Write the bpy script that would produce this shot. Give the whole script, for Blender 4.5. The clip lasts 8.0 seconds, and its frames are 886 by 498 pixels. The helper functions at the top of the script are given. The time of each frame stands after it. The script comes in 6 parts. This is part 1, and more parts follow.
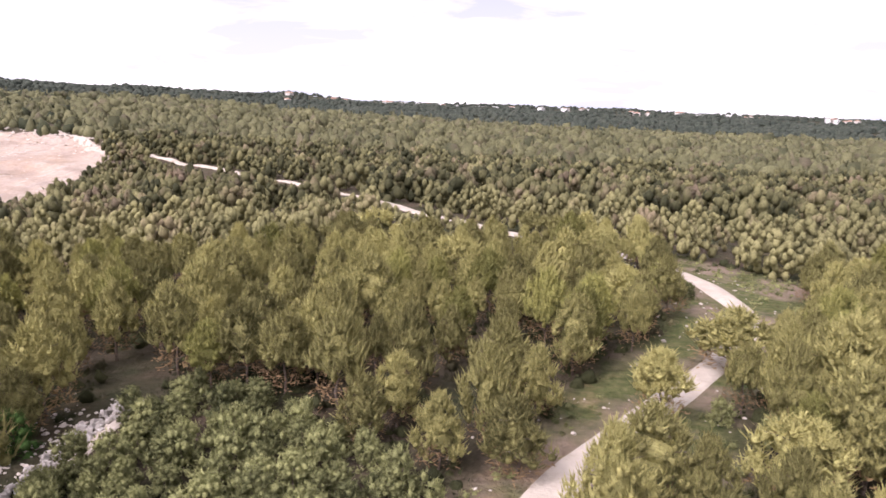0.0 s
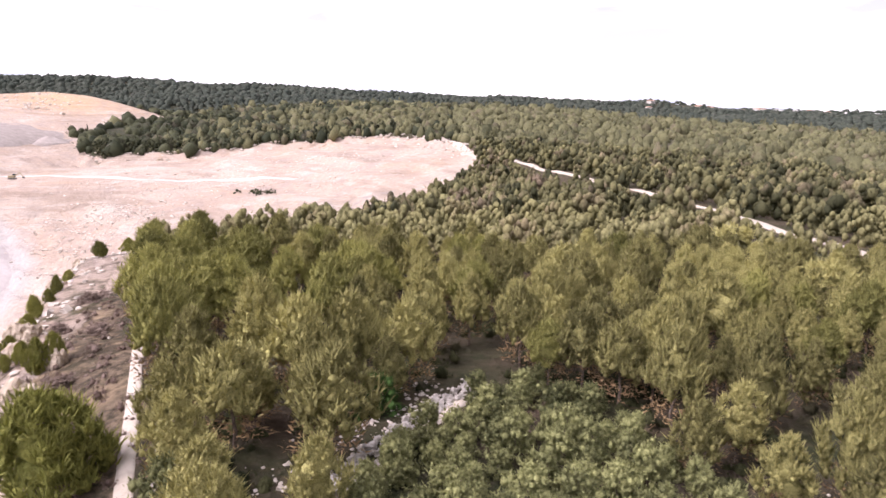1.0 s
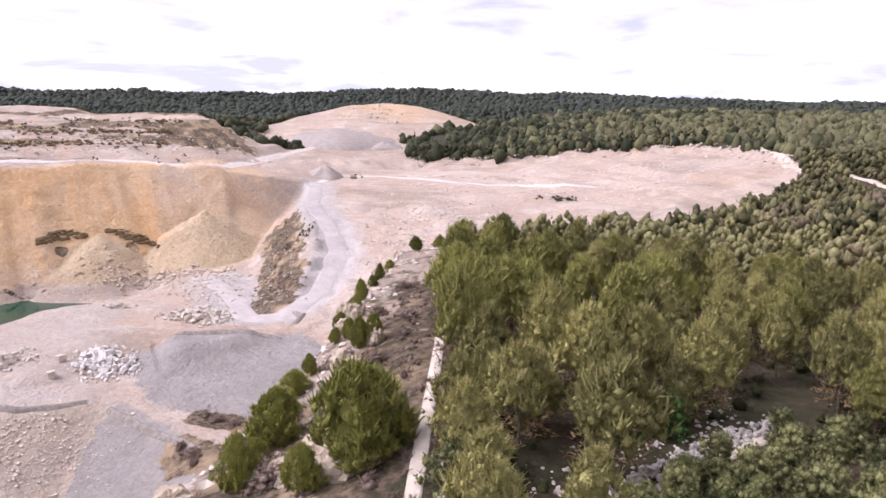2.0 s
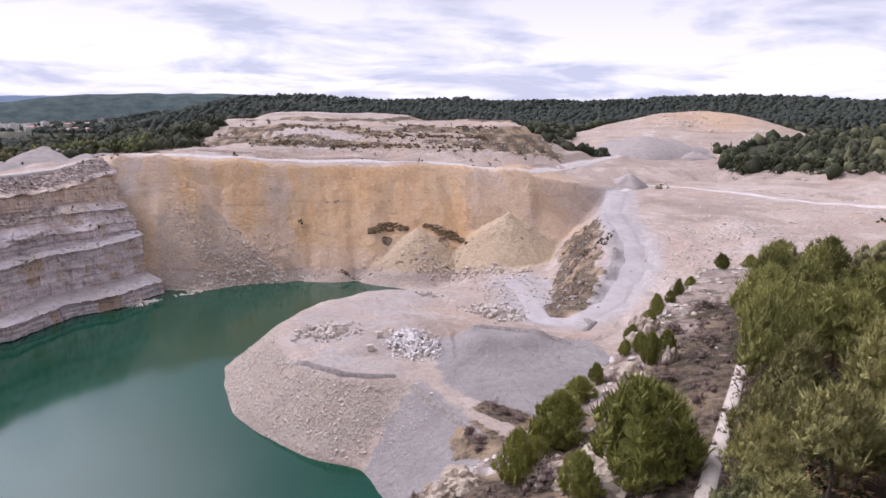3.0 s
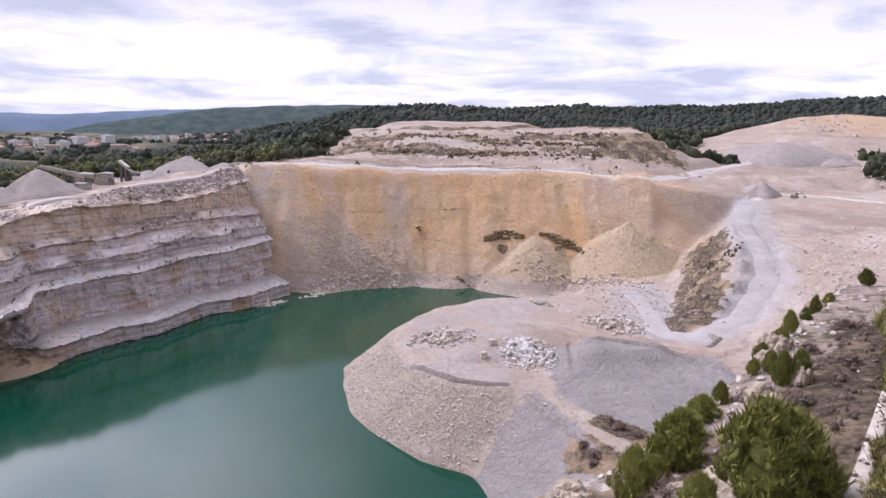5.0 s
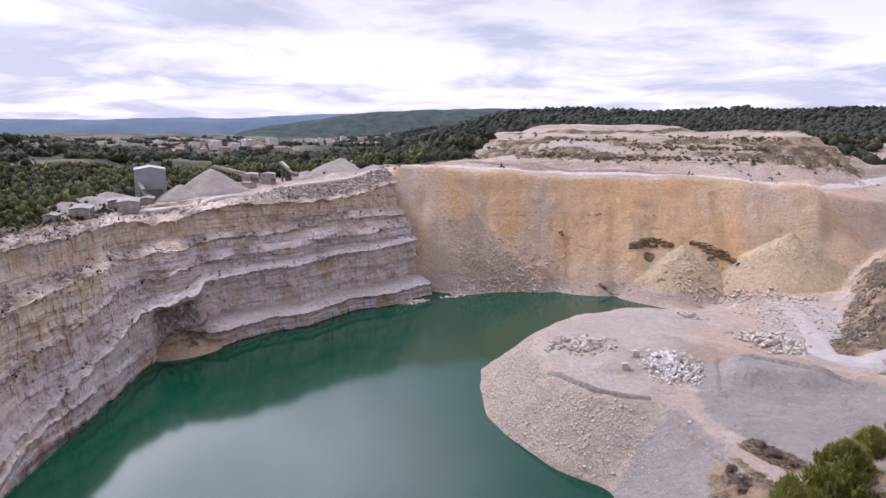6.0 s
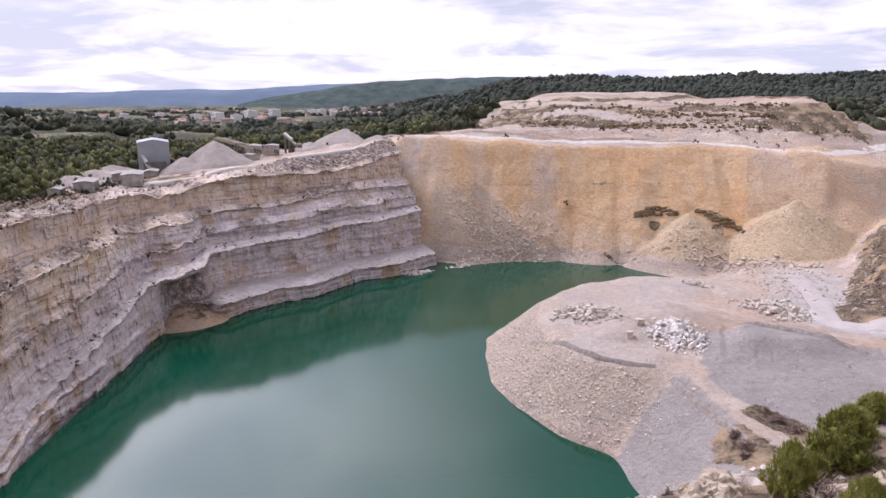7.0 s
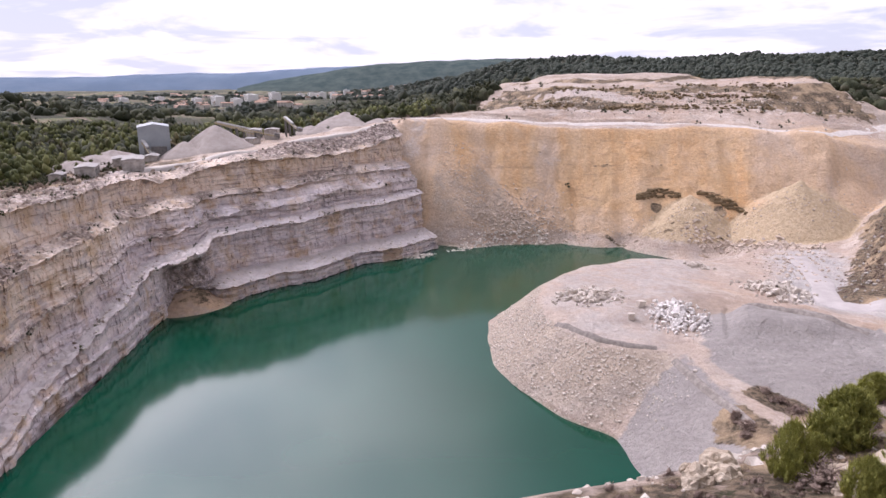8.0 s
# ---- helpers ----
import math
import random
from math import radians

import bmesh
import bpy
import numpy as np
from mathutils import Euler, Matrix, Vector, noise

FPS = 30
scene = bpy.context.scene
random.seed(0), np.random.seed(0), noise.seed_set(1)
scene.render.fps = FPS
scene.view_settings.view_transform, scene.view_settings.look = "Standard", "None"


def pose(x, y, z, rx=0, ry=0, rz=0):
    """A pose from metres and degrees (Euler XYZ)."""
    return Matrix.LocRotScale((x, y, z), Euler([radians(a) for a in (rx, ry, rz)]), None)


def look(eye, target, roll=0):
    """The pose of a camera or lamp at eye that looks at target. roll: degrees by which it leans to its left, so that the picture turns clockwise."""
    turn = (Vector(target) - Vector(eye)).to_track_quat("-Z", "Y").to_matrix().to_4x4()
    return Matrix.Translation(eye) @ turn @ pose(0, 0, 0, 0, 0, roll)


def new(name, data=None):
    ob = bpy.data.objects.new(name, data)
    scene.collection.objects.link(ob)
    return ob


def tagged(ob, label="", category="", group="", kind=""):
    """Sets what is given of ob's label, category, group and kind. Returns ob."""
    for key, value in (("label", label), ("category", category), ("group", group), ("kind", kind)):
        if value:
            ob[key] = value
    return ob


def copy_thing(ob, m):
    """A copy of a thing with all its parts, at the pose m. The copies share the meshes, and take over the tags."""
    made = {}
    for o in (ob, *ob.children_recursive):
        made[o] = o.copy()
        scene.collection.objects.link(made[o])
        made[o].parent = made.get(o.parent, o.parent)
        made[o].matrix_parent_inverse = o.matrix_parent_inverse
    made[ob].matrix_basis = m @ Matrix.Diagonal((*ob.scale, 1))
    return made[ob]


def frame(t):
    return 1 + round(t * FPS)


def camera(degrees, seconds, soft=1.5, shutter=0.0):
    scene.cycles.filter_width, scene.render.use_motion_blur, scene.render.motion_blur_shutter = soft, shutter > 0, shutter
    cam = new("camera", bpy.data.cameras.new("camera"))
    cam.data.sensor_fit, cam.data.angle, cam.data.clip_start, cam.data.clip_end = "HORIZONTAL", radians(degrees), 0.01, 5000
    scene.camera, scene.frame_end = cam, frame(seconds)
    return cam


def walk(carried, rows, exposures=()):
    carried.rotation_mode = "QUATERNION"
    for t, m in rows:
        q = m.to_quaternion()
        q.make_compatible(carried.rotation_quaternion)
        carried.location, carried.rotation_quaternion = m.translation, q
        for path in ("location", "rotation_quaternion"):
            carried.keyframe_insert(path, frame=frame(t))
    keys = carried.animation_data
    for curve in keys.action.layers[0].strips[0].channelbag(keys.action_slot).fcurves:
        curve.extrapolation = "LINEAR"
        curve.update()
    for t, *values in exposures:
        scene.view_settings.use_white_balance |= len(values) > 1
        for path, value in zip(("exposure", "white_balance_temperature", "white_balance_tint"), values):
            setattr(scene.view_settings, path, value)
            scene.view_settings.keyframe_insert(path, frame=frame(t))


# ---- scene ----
cam = camera(65.04, 8.0, shutter=0.08)
PATH = [
    (0.0, pose(0, 0, 92, 78.70, -1.20, -0.00)),
    (0.5, pose(0, 0, 92, 78.74, -1.15, 14.26)),
    (1.0, pose(0, 0, 92, 78.83, -0.95, 28.51)),
    (1.5, pose(0, 0, 92, 78.97, -0.86, 40.85)),
    (2.0, pose(0, 0, 92, 79.13, -0.73, 52.97)),
    (2.2, pose(0, 0, 92, 79.21, -0.62, 58.06)),
    (3.3, pose(0, 0, 92, 79.46, -1.01, 80.24)),
    (3.5, pose(0, 0, 92, 79.51, -0.95, 80.30)),
    (4.0, pose(0, 0, 92, 79.61, -0.68, 80.29)),
    (4.2, pose(0, 0, 92, 79.65, -0.64, 80.33)),
    (5.3, pose(0, 0, 92, 79.92, -0.35, 91.62)),
    (5.5, pose(0, 0, 92, 79.99, -0.39, 94.63)),
    (6.0, pose(0, 0, 92, 80.09, -0.32, 98.93)),
    (6.5, pose(0, 0, 92, 78.31, 0.02, 99.20)),
    (7.0, pose(0, 0, 92, 77.65, 0.24, 99.21)),
    (7.5, pose(0, 0, 92, 76.28, 0.50, 99.23)),
    (8.0, pose(0, 0, 92, 76.27, 0.59, 99.27)),
]
EXPOSURES = [(0.0, -0.17, 6450, 29), (1.2, -0.06, 6450, 29), (2.2, -0.46, 6150, 28), (3.5, -0.76, 5950, 27), (5.5, -0.68, 5950, 27), (6.2, -0.72, 6000, 27), (7.2, -0.55, 6150, 27), (8.0, -0.5, 6200, 27)]
walk(cam, PATH, EXPOSURES)

# ---- sky and sun ----
SUN_EL, SUN_AZ = radians(48), radians(-137)   # SUN_AZ counts clockwise from +Y
world = bpy.data.worlds.new("sky")
scene.world = world
world.use_nodes = True
wn, wl = world.node_tree.nodes, world.node_tree.links
wn.clear()


def wnode(kind, **props):
    n = wn.new(kind)
    for k, v in props.items():
        n.inputs[k].default_value = v
    return n


sky = wn.new("ShaderNodeTexSky")
sky.sky_type, sky.sun_disc = "NISHITA", False
sky.sun_elevation, sky.sun_rotation = SUN_EL, SUN_AZ
sky.dust_density = 2.0
wco = wn.new("ShaderNodeTexCoord")
sep = wn.new("ShaderNodeSeparateXYZ")
wl.new(wco.outputs["Generated"], sep.inputs[0])
# cloud layer: the direction laid out on a flat deck above
up = wn.new("ShaderNodeMath")
up.operation = "ADD"
up.inputs[1].default_value = 0.12
absz = wn.new("ShaderNodeMath")
absz.operation = "ABSOLUTE"
wl.new(sep.outputs["Z"], absz.inputs[0])
wl.new(absz.outputs[0], up.inputs[0])
deck = wn.new("ShaderNodeVectorMath")
deck.operation = "DIVIDE"
wl.new(wco.outputs["Generated"], deck.inputs[0])
comb = wn.new("ShaderNodeCombineXYZ")
for k in ("X", "Y", "Z"):
    wl.new(up.outputs[0], comb.inputs[k])
wl.new(comb.outputs[0], deck.inputs[1])
cloud = wnode("ShaderNodeTexNoise", Scale=1.0, Detail=8.0, Roughness=0.56, Distortion=0.35)
wl.new(deck.outputs[0], cloud.inputs["Vector"])
ramp = wn.new("ShaderNodeValToRGB")
ramp.color_ramp.elements[0].position, ramp.color_ramp.elements[1].position = 0.39, 0.55
ramp.color_ramp.elements[0].color = (0.60, 0.645, 0.72, 1)
ramp.color_ramp.elements[1].color = (1.0, 1.0, 1.0, 1)
wl.new(cloud.outputs["Fac"], ramp.inputs[0])
bg_sky, bg_cloud, mix = wnode("ShaderNodeBackground", Strength=0.1), wnode("ShaderNodeBackground", Strength=1.5), wnode("ShaderNodeMixShader", Fac=0.85)
wl.new(sky.outputs[0], bg_sky.inputs[0])
# thin cloud is brighter towards the veiled sun
sun_way = wn.new("ShaderNodeVectorMath")
sun_way.operation = "DOT_PRODUCT"
sun_way.inputs[1].default_value = (math.sin(SUN_AZ) * math.cos(SUN_EL), math.cos(SUN_AZ) * math.cos(SUN_EL), math.sin(SUN_EL))
wl.new(wco.outputs["Generated"], sun_way.inputs[0])
veil = wn.new("ShaderNodeMapRange")
veil.interpolation_type = "SMOOTHSTEP"
veil.inputs["From Min"].default_value, veil.inputs["From Max"].default_value = 0.72, 1.0
veil.inputs["To Min"].default_value, veil.inputs["To Max"].default_value = 0.0, 9.5
wl.new(sun_way.outputs["Value"], veil.inputs["Value"])
# the deck pales towards the horizon
pale_low = wn.new("ShaderNodeMapRange")
pale_low.interpolation_type = "SMOOTHSTEP"
pale_low.inputs["From Min"].default_value, pale_low.inputs["From Max"].default_value = 0.04, 0.34
pale_low.inputs["To Min"].default_value, pale_low.inputs["To Max"].default_value = 1.95, 1.1
wl.new(absz.outputs[0], pale_low.inputs["Value"])
total = wn.new("ShaderNodeMath")
wl.new(veil.outputs[0], total.inputs[0])
wl.new(pale_low.outputs[0], total.inputs[1])
wl.new(total.outputs[0], bg_cloud.inputs["Strength"])
wl.new(ramp.outputs[0], bg_cloud.inputs[0])
wl.new(bg_sky.outputs[0], mix.inputs[1])
wl.new(bg_cloud.outputs[0], mix.inputs[2])
wout = wn.new("ShaderNodeOutputWorld")
wl.new(mix.outputs[0], wout.inputs[0])

sun_data = bpy.data.lights.new("sun", "SUN")
sun_data.energy, sun_data.angle, sun_data.color = 2.0, radians(10), (1.0, 0.93, 0.84)
sun = new("sun", sun_data)
sun.matrix_world = look((math.sin(SUN_AZ) * 100 * math.cos(SUN_EL), math.cos(SUN_AZ) * 100 * math.cos(SUN_EL), 100 * math.sin(SUN_EL)), (0, 0, 0))


# ---- materials ----
class Mat:
    """A small helper that wires a node material."""

    def __init__(self, name, rough=0.9, spec=0.2):
        self.m = bpy.data.materials.new(name)
        self.m.use_nodes = True
        self.t = self.m.node_tree
        self.b = self.t.nodes["Principled BSDF"]
        self.b.inputs["Roughness"].default_value = rough
        self.b.inputs["Specular IOR Level"].default_value = spec
        self.co = self.t.nodes.new("ShaderNodeTexCoord").outputs["Object"]

    def link(self, a, b):
        self.t.links.new(a, b)

    def put(self, sock, v):
        if isinstance(v, (int, float)):
            sock.default_value = v
        elif isinstance(v, tuple):
            sock.default_value = (*v, 1) if len(v) == 3 and sock.type == "RGBA" else v
        else:
            self.link(v, sock)

    def noise(self, scale, detail=4, rough=0.55, stretch=None, dist=0.0):
        n = self.t.nodes.new("ShaderNodeTexNoise")
        n.inputs["Scale"].default_value, n.inputs["Detail"].default_value = scale, detail
        n.inputs["Roughness"].default_value, n.inputs["Distortion"].default_value = rough, dist
        src = self.co
        if stretch:
            mp = self.t.nodes.new("ShaderNodeMapping")
            mp.inputs["Scale"].default_value = stretch
            self.link(src, mp.inputs[0])
            src = mp.outputs[0]
        self.link(src, n.inputs["Vector"])
        return n.outputs["Fac"]

    def voronoi(self, scale, feature="F1", out="Distance", stretch=None):
        n = self.t.nodes.new("ShaderNodeTexVoronoi")
        n.feature = feature
        n.inputs["Scale"].default_value = scale
        src = self.co
        if stretch:
            mp = self.t.nodes.new("ShaderNodeMapping")
            mp.inputs["Scale"].default_value = stretch
            self.link(src, mp.inputs[0])
            src = mp.outputs[0]
        self.link(src, n.inputs["Vector"])
        return n.outputs[out]

    def ramp(self, fac, lo, hi, a=0.0, b=1.0):
        n = self.t.nodes.new("ShaderNodeMapRange")
        n.inputs["From Min"].default_value, n.inputs["From Max"].default_value = lo, hi
        n.inputs["To Min"].default_value, n.inputs["To Max"].default_value = a, b
        self.link(fac, n.inputs["Value"])
        return n.outputs[0]

    def math(self, op, a, b=0.0):
        n = self.t.nodes.new("ShaderNodeMath")
        n.operation = op
        self.put(n.inputs[0], a)
        self.put(n.inputs[1], b)
        return n.outputs[0]

    def mix(self, fac, a, b, blend="MIX"):
        n = self.t.nodes.new("ShaderNodeMix")
        n.data_type, n.blend_type = "RGBA", blend
        self.put(n.inputs[0], fac)
        self.put(n.inputs[6], a)
        self.put(n.inputs[7], b)
        return n.outputs[2]

    def attr(self, name):
        n = self.t.nodes.new("ShaderNodeAttribute")
        n.attribute_name = name
        return n.outputs["Fac"]

    def rand(self):
        return self.t.nodes.new("ShaderNodeObjectInfo").outputs["Random"]

    def island(self):
        return self.t.nodes.new("ShaderNodeNewGeometry").outputs["Random Per Island"]

    def color(self, c):
        self.put(self.b.inputs["Base Color"], c)
        return self

    def bump(self, h, strength=0.5, dist=0.3):
        n = self.t.nodes.new("ShaderNodeBump")
        n.inputs["Strength"].default_value, n.inputs["Distance"].default_value = strength, dist
        self.link(h, n.inputs["Height"])
        self.link(n.outputs[0], self.b.inputs["Normal"])
        return self


def ground_material():
    m = Mat("ground")
    big, mid, fine = m.noise(0.012, 5), m.noise(0.09, 5), m.noise(0.9, 4)
    crumb = m.voronoi(0.55, "F1", "Color")
    lime = m.mix(m.ramp(big, 0.35, 0.65), (0.43, 0.33, 0.262), (0.50, 0.41, 0.34))
    lime = m.mix(m.ramp(mid, 0.48, 0.68, 0, 0.55), lime, (0.36, 0.31, 0.28))
    lime = m.mix(m.ramp(m.noise(0.35, 5, 0.7, (1, 1, 3)), 0.56, 0.7, 0, 0.6), lime, (0.25, 0.19, 0.145))
    lime = m.mix(m.ramp(m.noise(0.05, 6, 0.65), 0.53, 0.62, 0, 0.6), lime, (0.57, 0.495, 0.43))
    lime = m.mix(m.ramp(m.noise(0.028, 4, 0.6, (1, 1, 1), 1.0), 0.56, 0.66, 0, 0.35), lime, (0.50, 0.345, 0.23))
    lime = m.mix(m.ramp(m.noise(0.22, 6, 0.65, (0.06, 0.06, 1.0), 0.3), 0.54, 0.64, 0, 0.6), lime, (0.29, 0.225, 0.175))
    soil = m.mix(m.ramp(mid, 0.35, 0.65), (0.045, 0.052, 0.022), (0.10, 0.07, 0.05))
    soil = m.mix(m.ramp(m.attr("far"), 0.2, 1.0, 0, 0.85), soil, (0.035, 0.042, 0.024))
    soil = m.mix(m.ramp(fine, 0.5, 0.75, 0, 0.4), soil, (0.15, 0.12, 0.085))
    streak = m.noise(0.14, 6, 0.65, (0.12, 1.0, 0.12), 0.4)
    slip = m.noise(0.035, 5, 0.6, (0.5, 1.0, 0.6), 0.8)
    ochre = m.mix(m.ramp(streak, 0.3, 0.74), (0.60, 0.405, 0.225), (0.58, 0.34, 0.16))
    ochre = m.mix(m.ramp(slip, 0.42, 0.7, 0, 0.5), ochre, (0.60, 0.46, 0.315))
    pale = m.mix(m.ramp(streak, 0.36, 0.68), (0.60, 0.44, 0.305), (0.58, 0.405, 0.255))
    pale = m.mix(m.ramp(slip, 0.48, 0.66, 0, 0.6), pale, (0.53, 0.43, 0.355))
    seam = m.noise(0.32, 5, 0.7, (0.12, 0.12, 1.0), 0.5)
    gravel = m.mix(m.ramp(mid, 0.3, 0.7), (0.295, 0.268, 0.25), (0.35, 0.318, 0.296))
    gravel = m.mix(m.ramp(m.noise(0.16, 5, 0.6, (1.0, 0.25, 1.0), 0.6), 0.5, 0.7, 0, 0.5), gravel, (0.245, 0.222, 0.212))
    bluish = m.mix(m.ramp(streak, 0.35, 0.65), (0.45, 0.39, 0.355), (0.53, 0.445, 0.375))
    spoil = m.mix(m.ramp(mid, 0.35, 0.65), (0.40, 0.33, 0.262), (0.47, 0.388, 0.31))
    spoil = m.mix(m.ramp(m.noise(0.1, 5, 0.6, (1.0, 0.35, 0.6)), 0.48, 0.66, 0, 0.7), spoil, (0.36, 0.31, 0.268))
    spoil = m.mix(m.ramp(m.noise(1.6, 3, 0.6), 0.56, 0.7, 0, 0.55), spoil, (0.56, 0.49, 0.43))
    brush = m.mix(m.ramp(fine, 0.4, 0.6), (0.065, 0.052, 0.034), (0.21, 0.155, 0.105))
    brush = m.mix(m.ramp(mid, 0.48, 0.64), brush, (0.38, 0.28, 0.18))
    wob = m.math("MULTIPLY", m.math("SUBTRACT", m.noise(0.16, 6, 0.65), 0.5), 1.3)

    def mask(name, lo=0.4, hi=0.6):
        return m.ramp(m.math("ADD", m.attr(name), wob), lo, hi)

    c = m.mix(mask("soil"), lime, soil)
    grass = m.mix(m.ramp(fine, 0.35, 0.65), (0.075, 0.10, 0.03), (0.17, 0.165, 0.07))
    grass = m.mix(m.ramp(mid, 0.46, 0.6), grass, (0.29, 0.22, 0.165))
    c = m.mix(m.attr("grass"), c, grass)
    c = m.mix(mask("scree", 0.2, 0.9), c, pale)
    c = m.mix(mask("ochre", 0.1, 1.0), c, ochre)
    c = m.mix(mask("bluish", 0.4, 0.75), c, bluish)
    c = m.mix(m.math("MULTIPLY", m.ramp(seam, 0.56, 0.68, 0, 0.5), m.attr("scree")), c, (0.33, 0.235, 0.155))
    rill = m.mix(m.ramp(m.noise(0.5, 4, 0.6, (1, 1, 0.1)), 0.35, 0.65), (0.475, 0.36, 0.23), (0.55, 0.43, 0.29))
    c = m.mix(m.attr("cone"), c, rill)
    c = m.mix(mask("yard", 0.25, 0.85), c, m.mix(m.ramp(mid, 0.35, 0.65), (0.40, 0.37, 0.35), (0.48, 0.44, 0.41)))
    c = m.mix(mask("spoil", 0.3, 0.8), c, spoil)
    c = m.mix(mask("gravel"), c, gravel)
    c = m.mix(mask("brush", 0.45, 0.55), c, brush)
    speck = m.ramp(m.noise(0.55, 5, 0.75), 0.3, 0.7, 0.84, 1.16)
    c = m.mix(1.0, c, speck, "MULTIPLY")
    c = m.mix(m.ramp(crumb, 0.0, 1.0, 0, 0.22), c, m.mix(1.0, c, (0.72, 0.7, 0.68), "MULTIPLY"))
    m.color(c).bump(m.math("ADD", m.noise(0.3, 8, 0.72), m.math("MULTIPLY", m.voronoi(0.8), 0.18)), 1.0, 1.5)
    return m.m


def rock_material():
    m = Mat("layered_limestone")
    layer = m.noise(0.55, 5, 0.6, (0.06, 0.06, 1.0), 0.3)
    block = m.noise(0.10, 4, 0.6, (1, 1, 0.6))
    beds = m.noise(0.09, 3, 0.5, (0.1, 0.1, 1.0))
    c = m.mix(m.ramp(layer, 0.38, 0.62), (0.57, 0.51, 0.525), (0.75, 0.665, 0.645))
    tan = m.mix(m.ramp(layer, 0.36, 0.64), (0.66, 0.53, 0.43), (0.755, 0.64, 0.545))
    c = m.mix(m.ramp(m.math("ADD", m.attr("tan"), m.math("MULTIPLY", m.math("SUBTRACT", beds, 0.5), 1.6)), 0.3, 0.75), c, tan)
    c = m.mix(m.ramp(block, 0.5, 0.64, 0, 0.7), c, (0.50, 0.345, 0.2))
    c = m.mix(m.ramp(m.noise(0.16, 5, 0.6), 0.52, 0.64, 0, 0.5), c, (0.40, 0.36, 0.38))
    c = m.mix(m.ramp(m.noise(0.8, 5, 0.7), 0.55, 0.72, 0, 0.4), c, (0.28, 0.23, 0.21))
    c = m.mix(m.ramp(m.noise(0.55, 4, 0.6, (1.2, 1.2, 0.12)), 0.58, 0.66, 0, 0.42), c, (0.18, 0.145, 0.125))
    c = m.mix(m.ramp(m.noise(0.7, 4, 0.6, (0.05, 0.05, 1.5), 0.5), 0.58, 0.64, 0, 0.5), c, (0.2, 0.16, 0.145))
    shelf = m.mix(m.ramp(m.noise(0.3, 5, 0.65), 0.4, 0.6), (0.42, 0.375, 0.36), (0.52, 0.47, 0.45))
    c = m.mix(m.ramp(m.attr("ledge"), 0.1, 1.0, 0, 0.85), c, shelf)
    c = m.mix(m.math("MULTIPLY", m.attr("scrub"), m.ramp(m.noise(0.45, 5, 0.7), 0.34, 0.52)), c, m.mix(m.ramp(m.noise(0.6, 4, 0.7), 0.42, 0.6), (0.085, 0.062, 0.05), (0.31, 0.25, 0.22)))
    m.color(c).bump(m.math("ADD", m.noise(1.2, 6, 0.7, (0.5, 0.5, 1.6)), m.noise(0.3, 5, 0.7)), 0.42, 0.7)
    return m.m


def water_material():
    m = Mat("quarry_water", 0.09, 0.5)
    m.color(m.mix(m.ramp(m.noise(0.01, 3), 0.4, 0.6), (0.001, 0.044, 0.023), (0.0015, 0.058, 0.034)))
    m.b.inputs["IOR"].default_value = 1.36
    m.bump(m.math("ADD", m.noise(1.5, 3), m.noise(0.05, 2, 0.5, (1, 0.3, 1))), 0.05, 0.05)
    return m.m


def leaf_material(name, dark, light, dry, grain=7.0):
    m = Mat(name, 0.8, 0.1)
    own = m.math("ADD", m.math("MULTIPLY", m.math("ADD", m.rand(), m.attr("tone")), 0.42), m.math("MULTIPLY", m.noise(0.1, 3), 0.5))
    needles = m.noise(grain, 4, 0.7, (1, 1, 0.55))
    k = m.math("ADD", m.math("MULTIPLY", m.island(), 0.22), own)
    c = m.mix(m.ramp(k, 0.2, 0.72), dark, light)
    c = m.mix(m.ramp(m.noise(0.022, 3), 0.42, 0.62, 0.0, 0.55), c, m.mix(0.6, c, dark))
    c = m.mix(m.ramp(m.noise(0.07, 3), 0.55, 0.7, 0, 0.65), c, dry)
    # dark flecks paint in the shaded gaps between the needles
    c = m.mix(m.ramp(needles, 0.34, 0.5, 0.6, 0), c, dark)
    m.color(c).bump(needles, 0.8, 0.4)
    return m.m


def plain_material(name, a, b, scale=1.0, rough=0.85, spec=0.2, bump=0.3, metal=0.0):
    m = Mat(name, rough, spec)
    m.b.inputs["Metallic"].default_value = metal
    m.color(m.mix(m.ramp(m.noise(scale, 5, 0.6), 0.35, 0.65), a, b)).bump(m.noise(scale * 3, 5), bump, 0.2 / scale)
    return m.m


GROUND = ground_material()
ROCK = rock_material()
WATER = water_material()
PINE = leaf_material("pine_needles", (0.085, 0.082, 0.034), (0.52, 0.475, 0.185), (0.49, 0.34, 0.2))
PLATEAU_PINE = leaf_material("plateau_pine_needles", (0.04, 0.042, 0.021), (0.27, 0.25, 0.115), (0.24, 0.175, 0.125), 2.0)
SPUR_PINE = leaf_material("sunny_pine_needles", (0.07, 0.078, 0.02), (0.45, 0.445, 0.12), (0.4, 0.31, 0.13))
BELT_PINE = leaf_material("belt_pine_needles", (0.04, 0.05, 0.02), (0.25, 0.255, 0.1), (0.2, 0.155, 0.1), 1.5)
UNDER = leaf_material("dark_gap_leaves", (0.02, 0.025, 0.012), (0.08, 0.082, 0.036), (0.1, 0.075, 0.052))
DRY_NEEDLES = leaf_material("dry_orange_needles", (0.2, 0.13, 0.075), (0.4, 0.27, 0.14), (0.3, 0.2, 0.13))
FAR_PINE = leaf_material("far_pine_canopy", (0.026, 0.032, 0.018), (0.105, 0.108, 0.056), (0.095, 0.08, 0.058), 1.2)
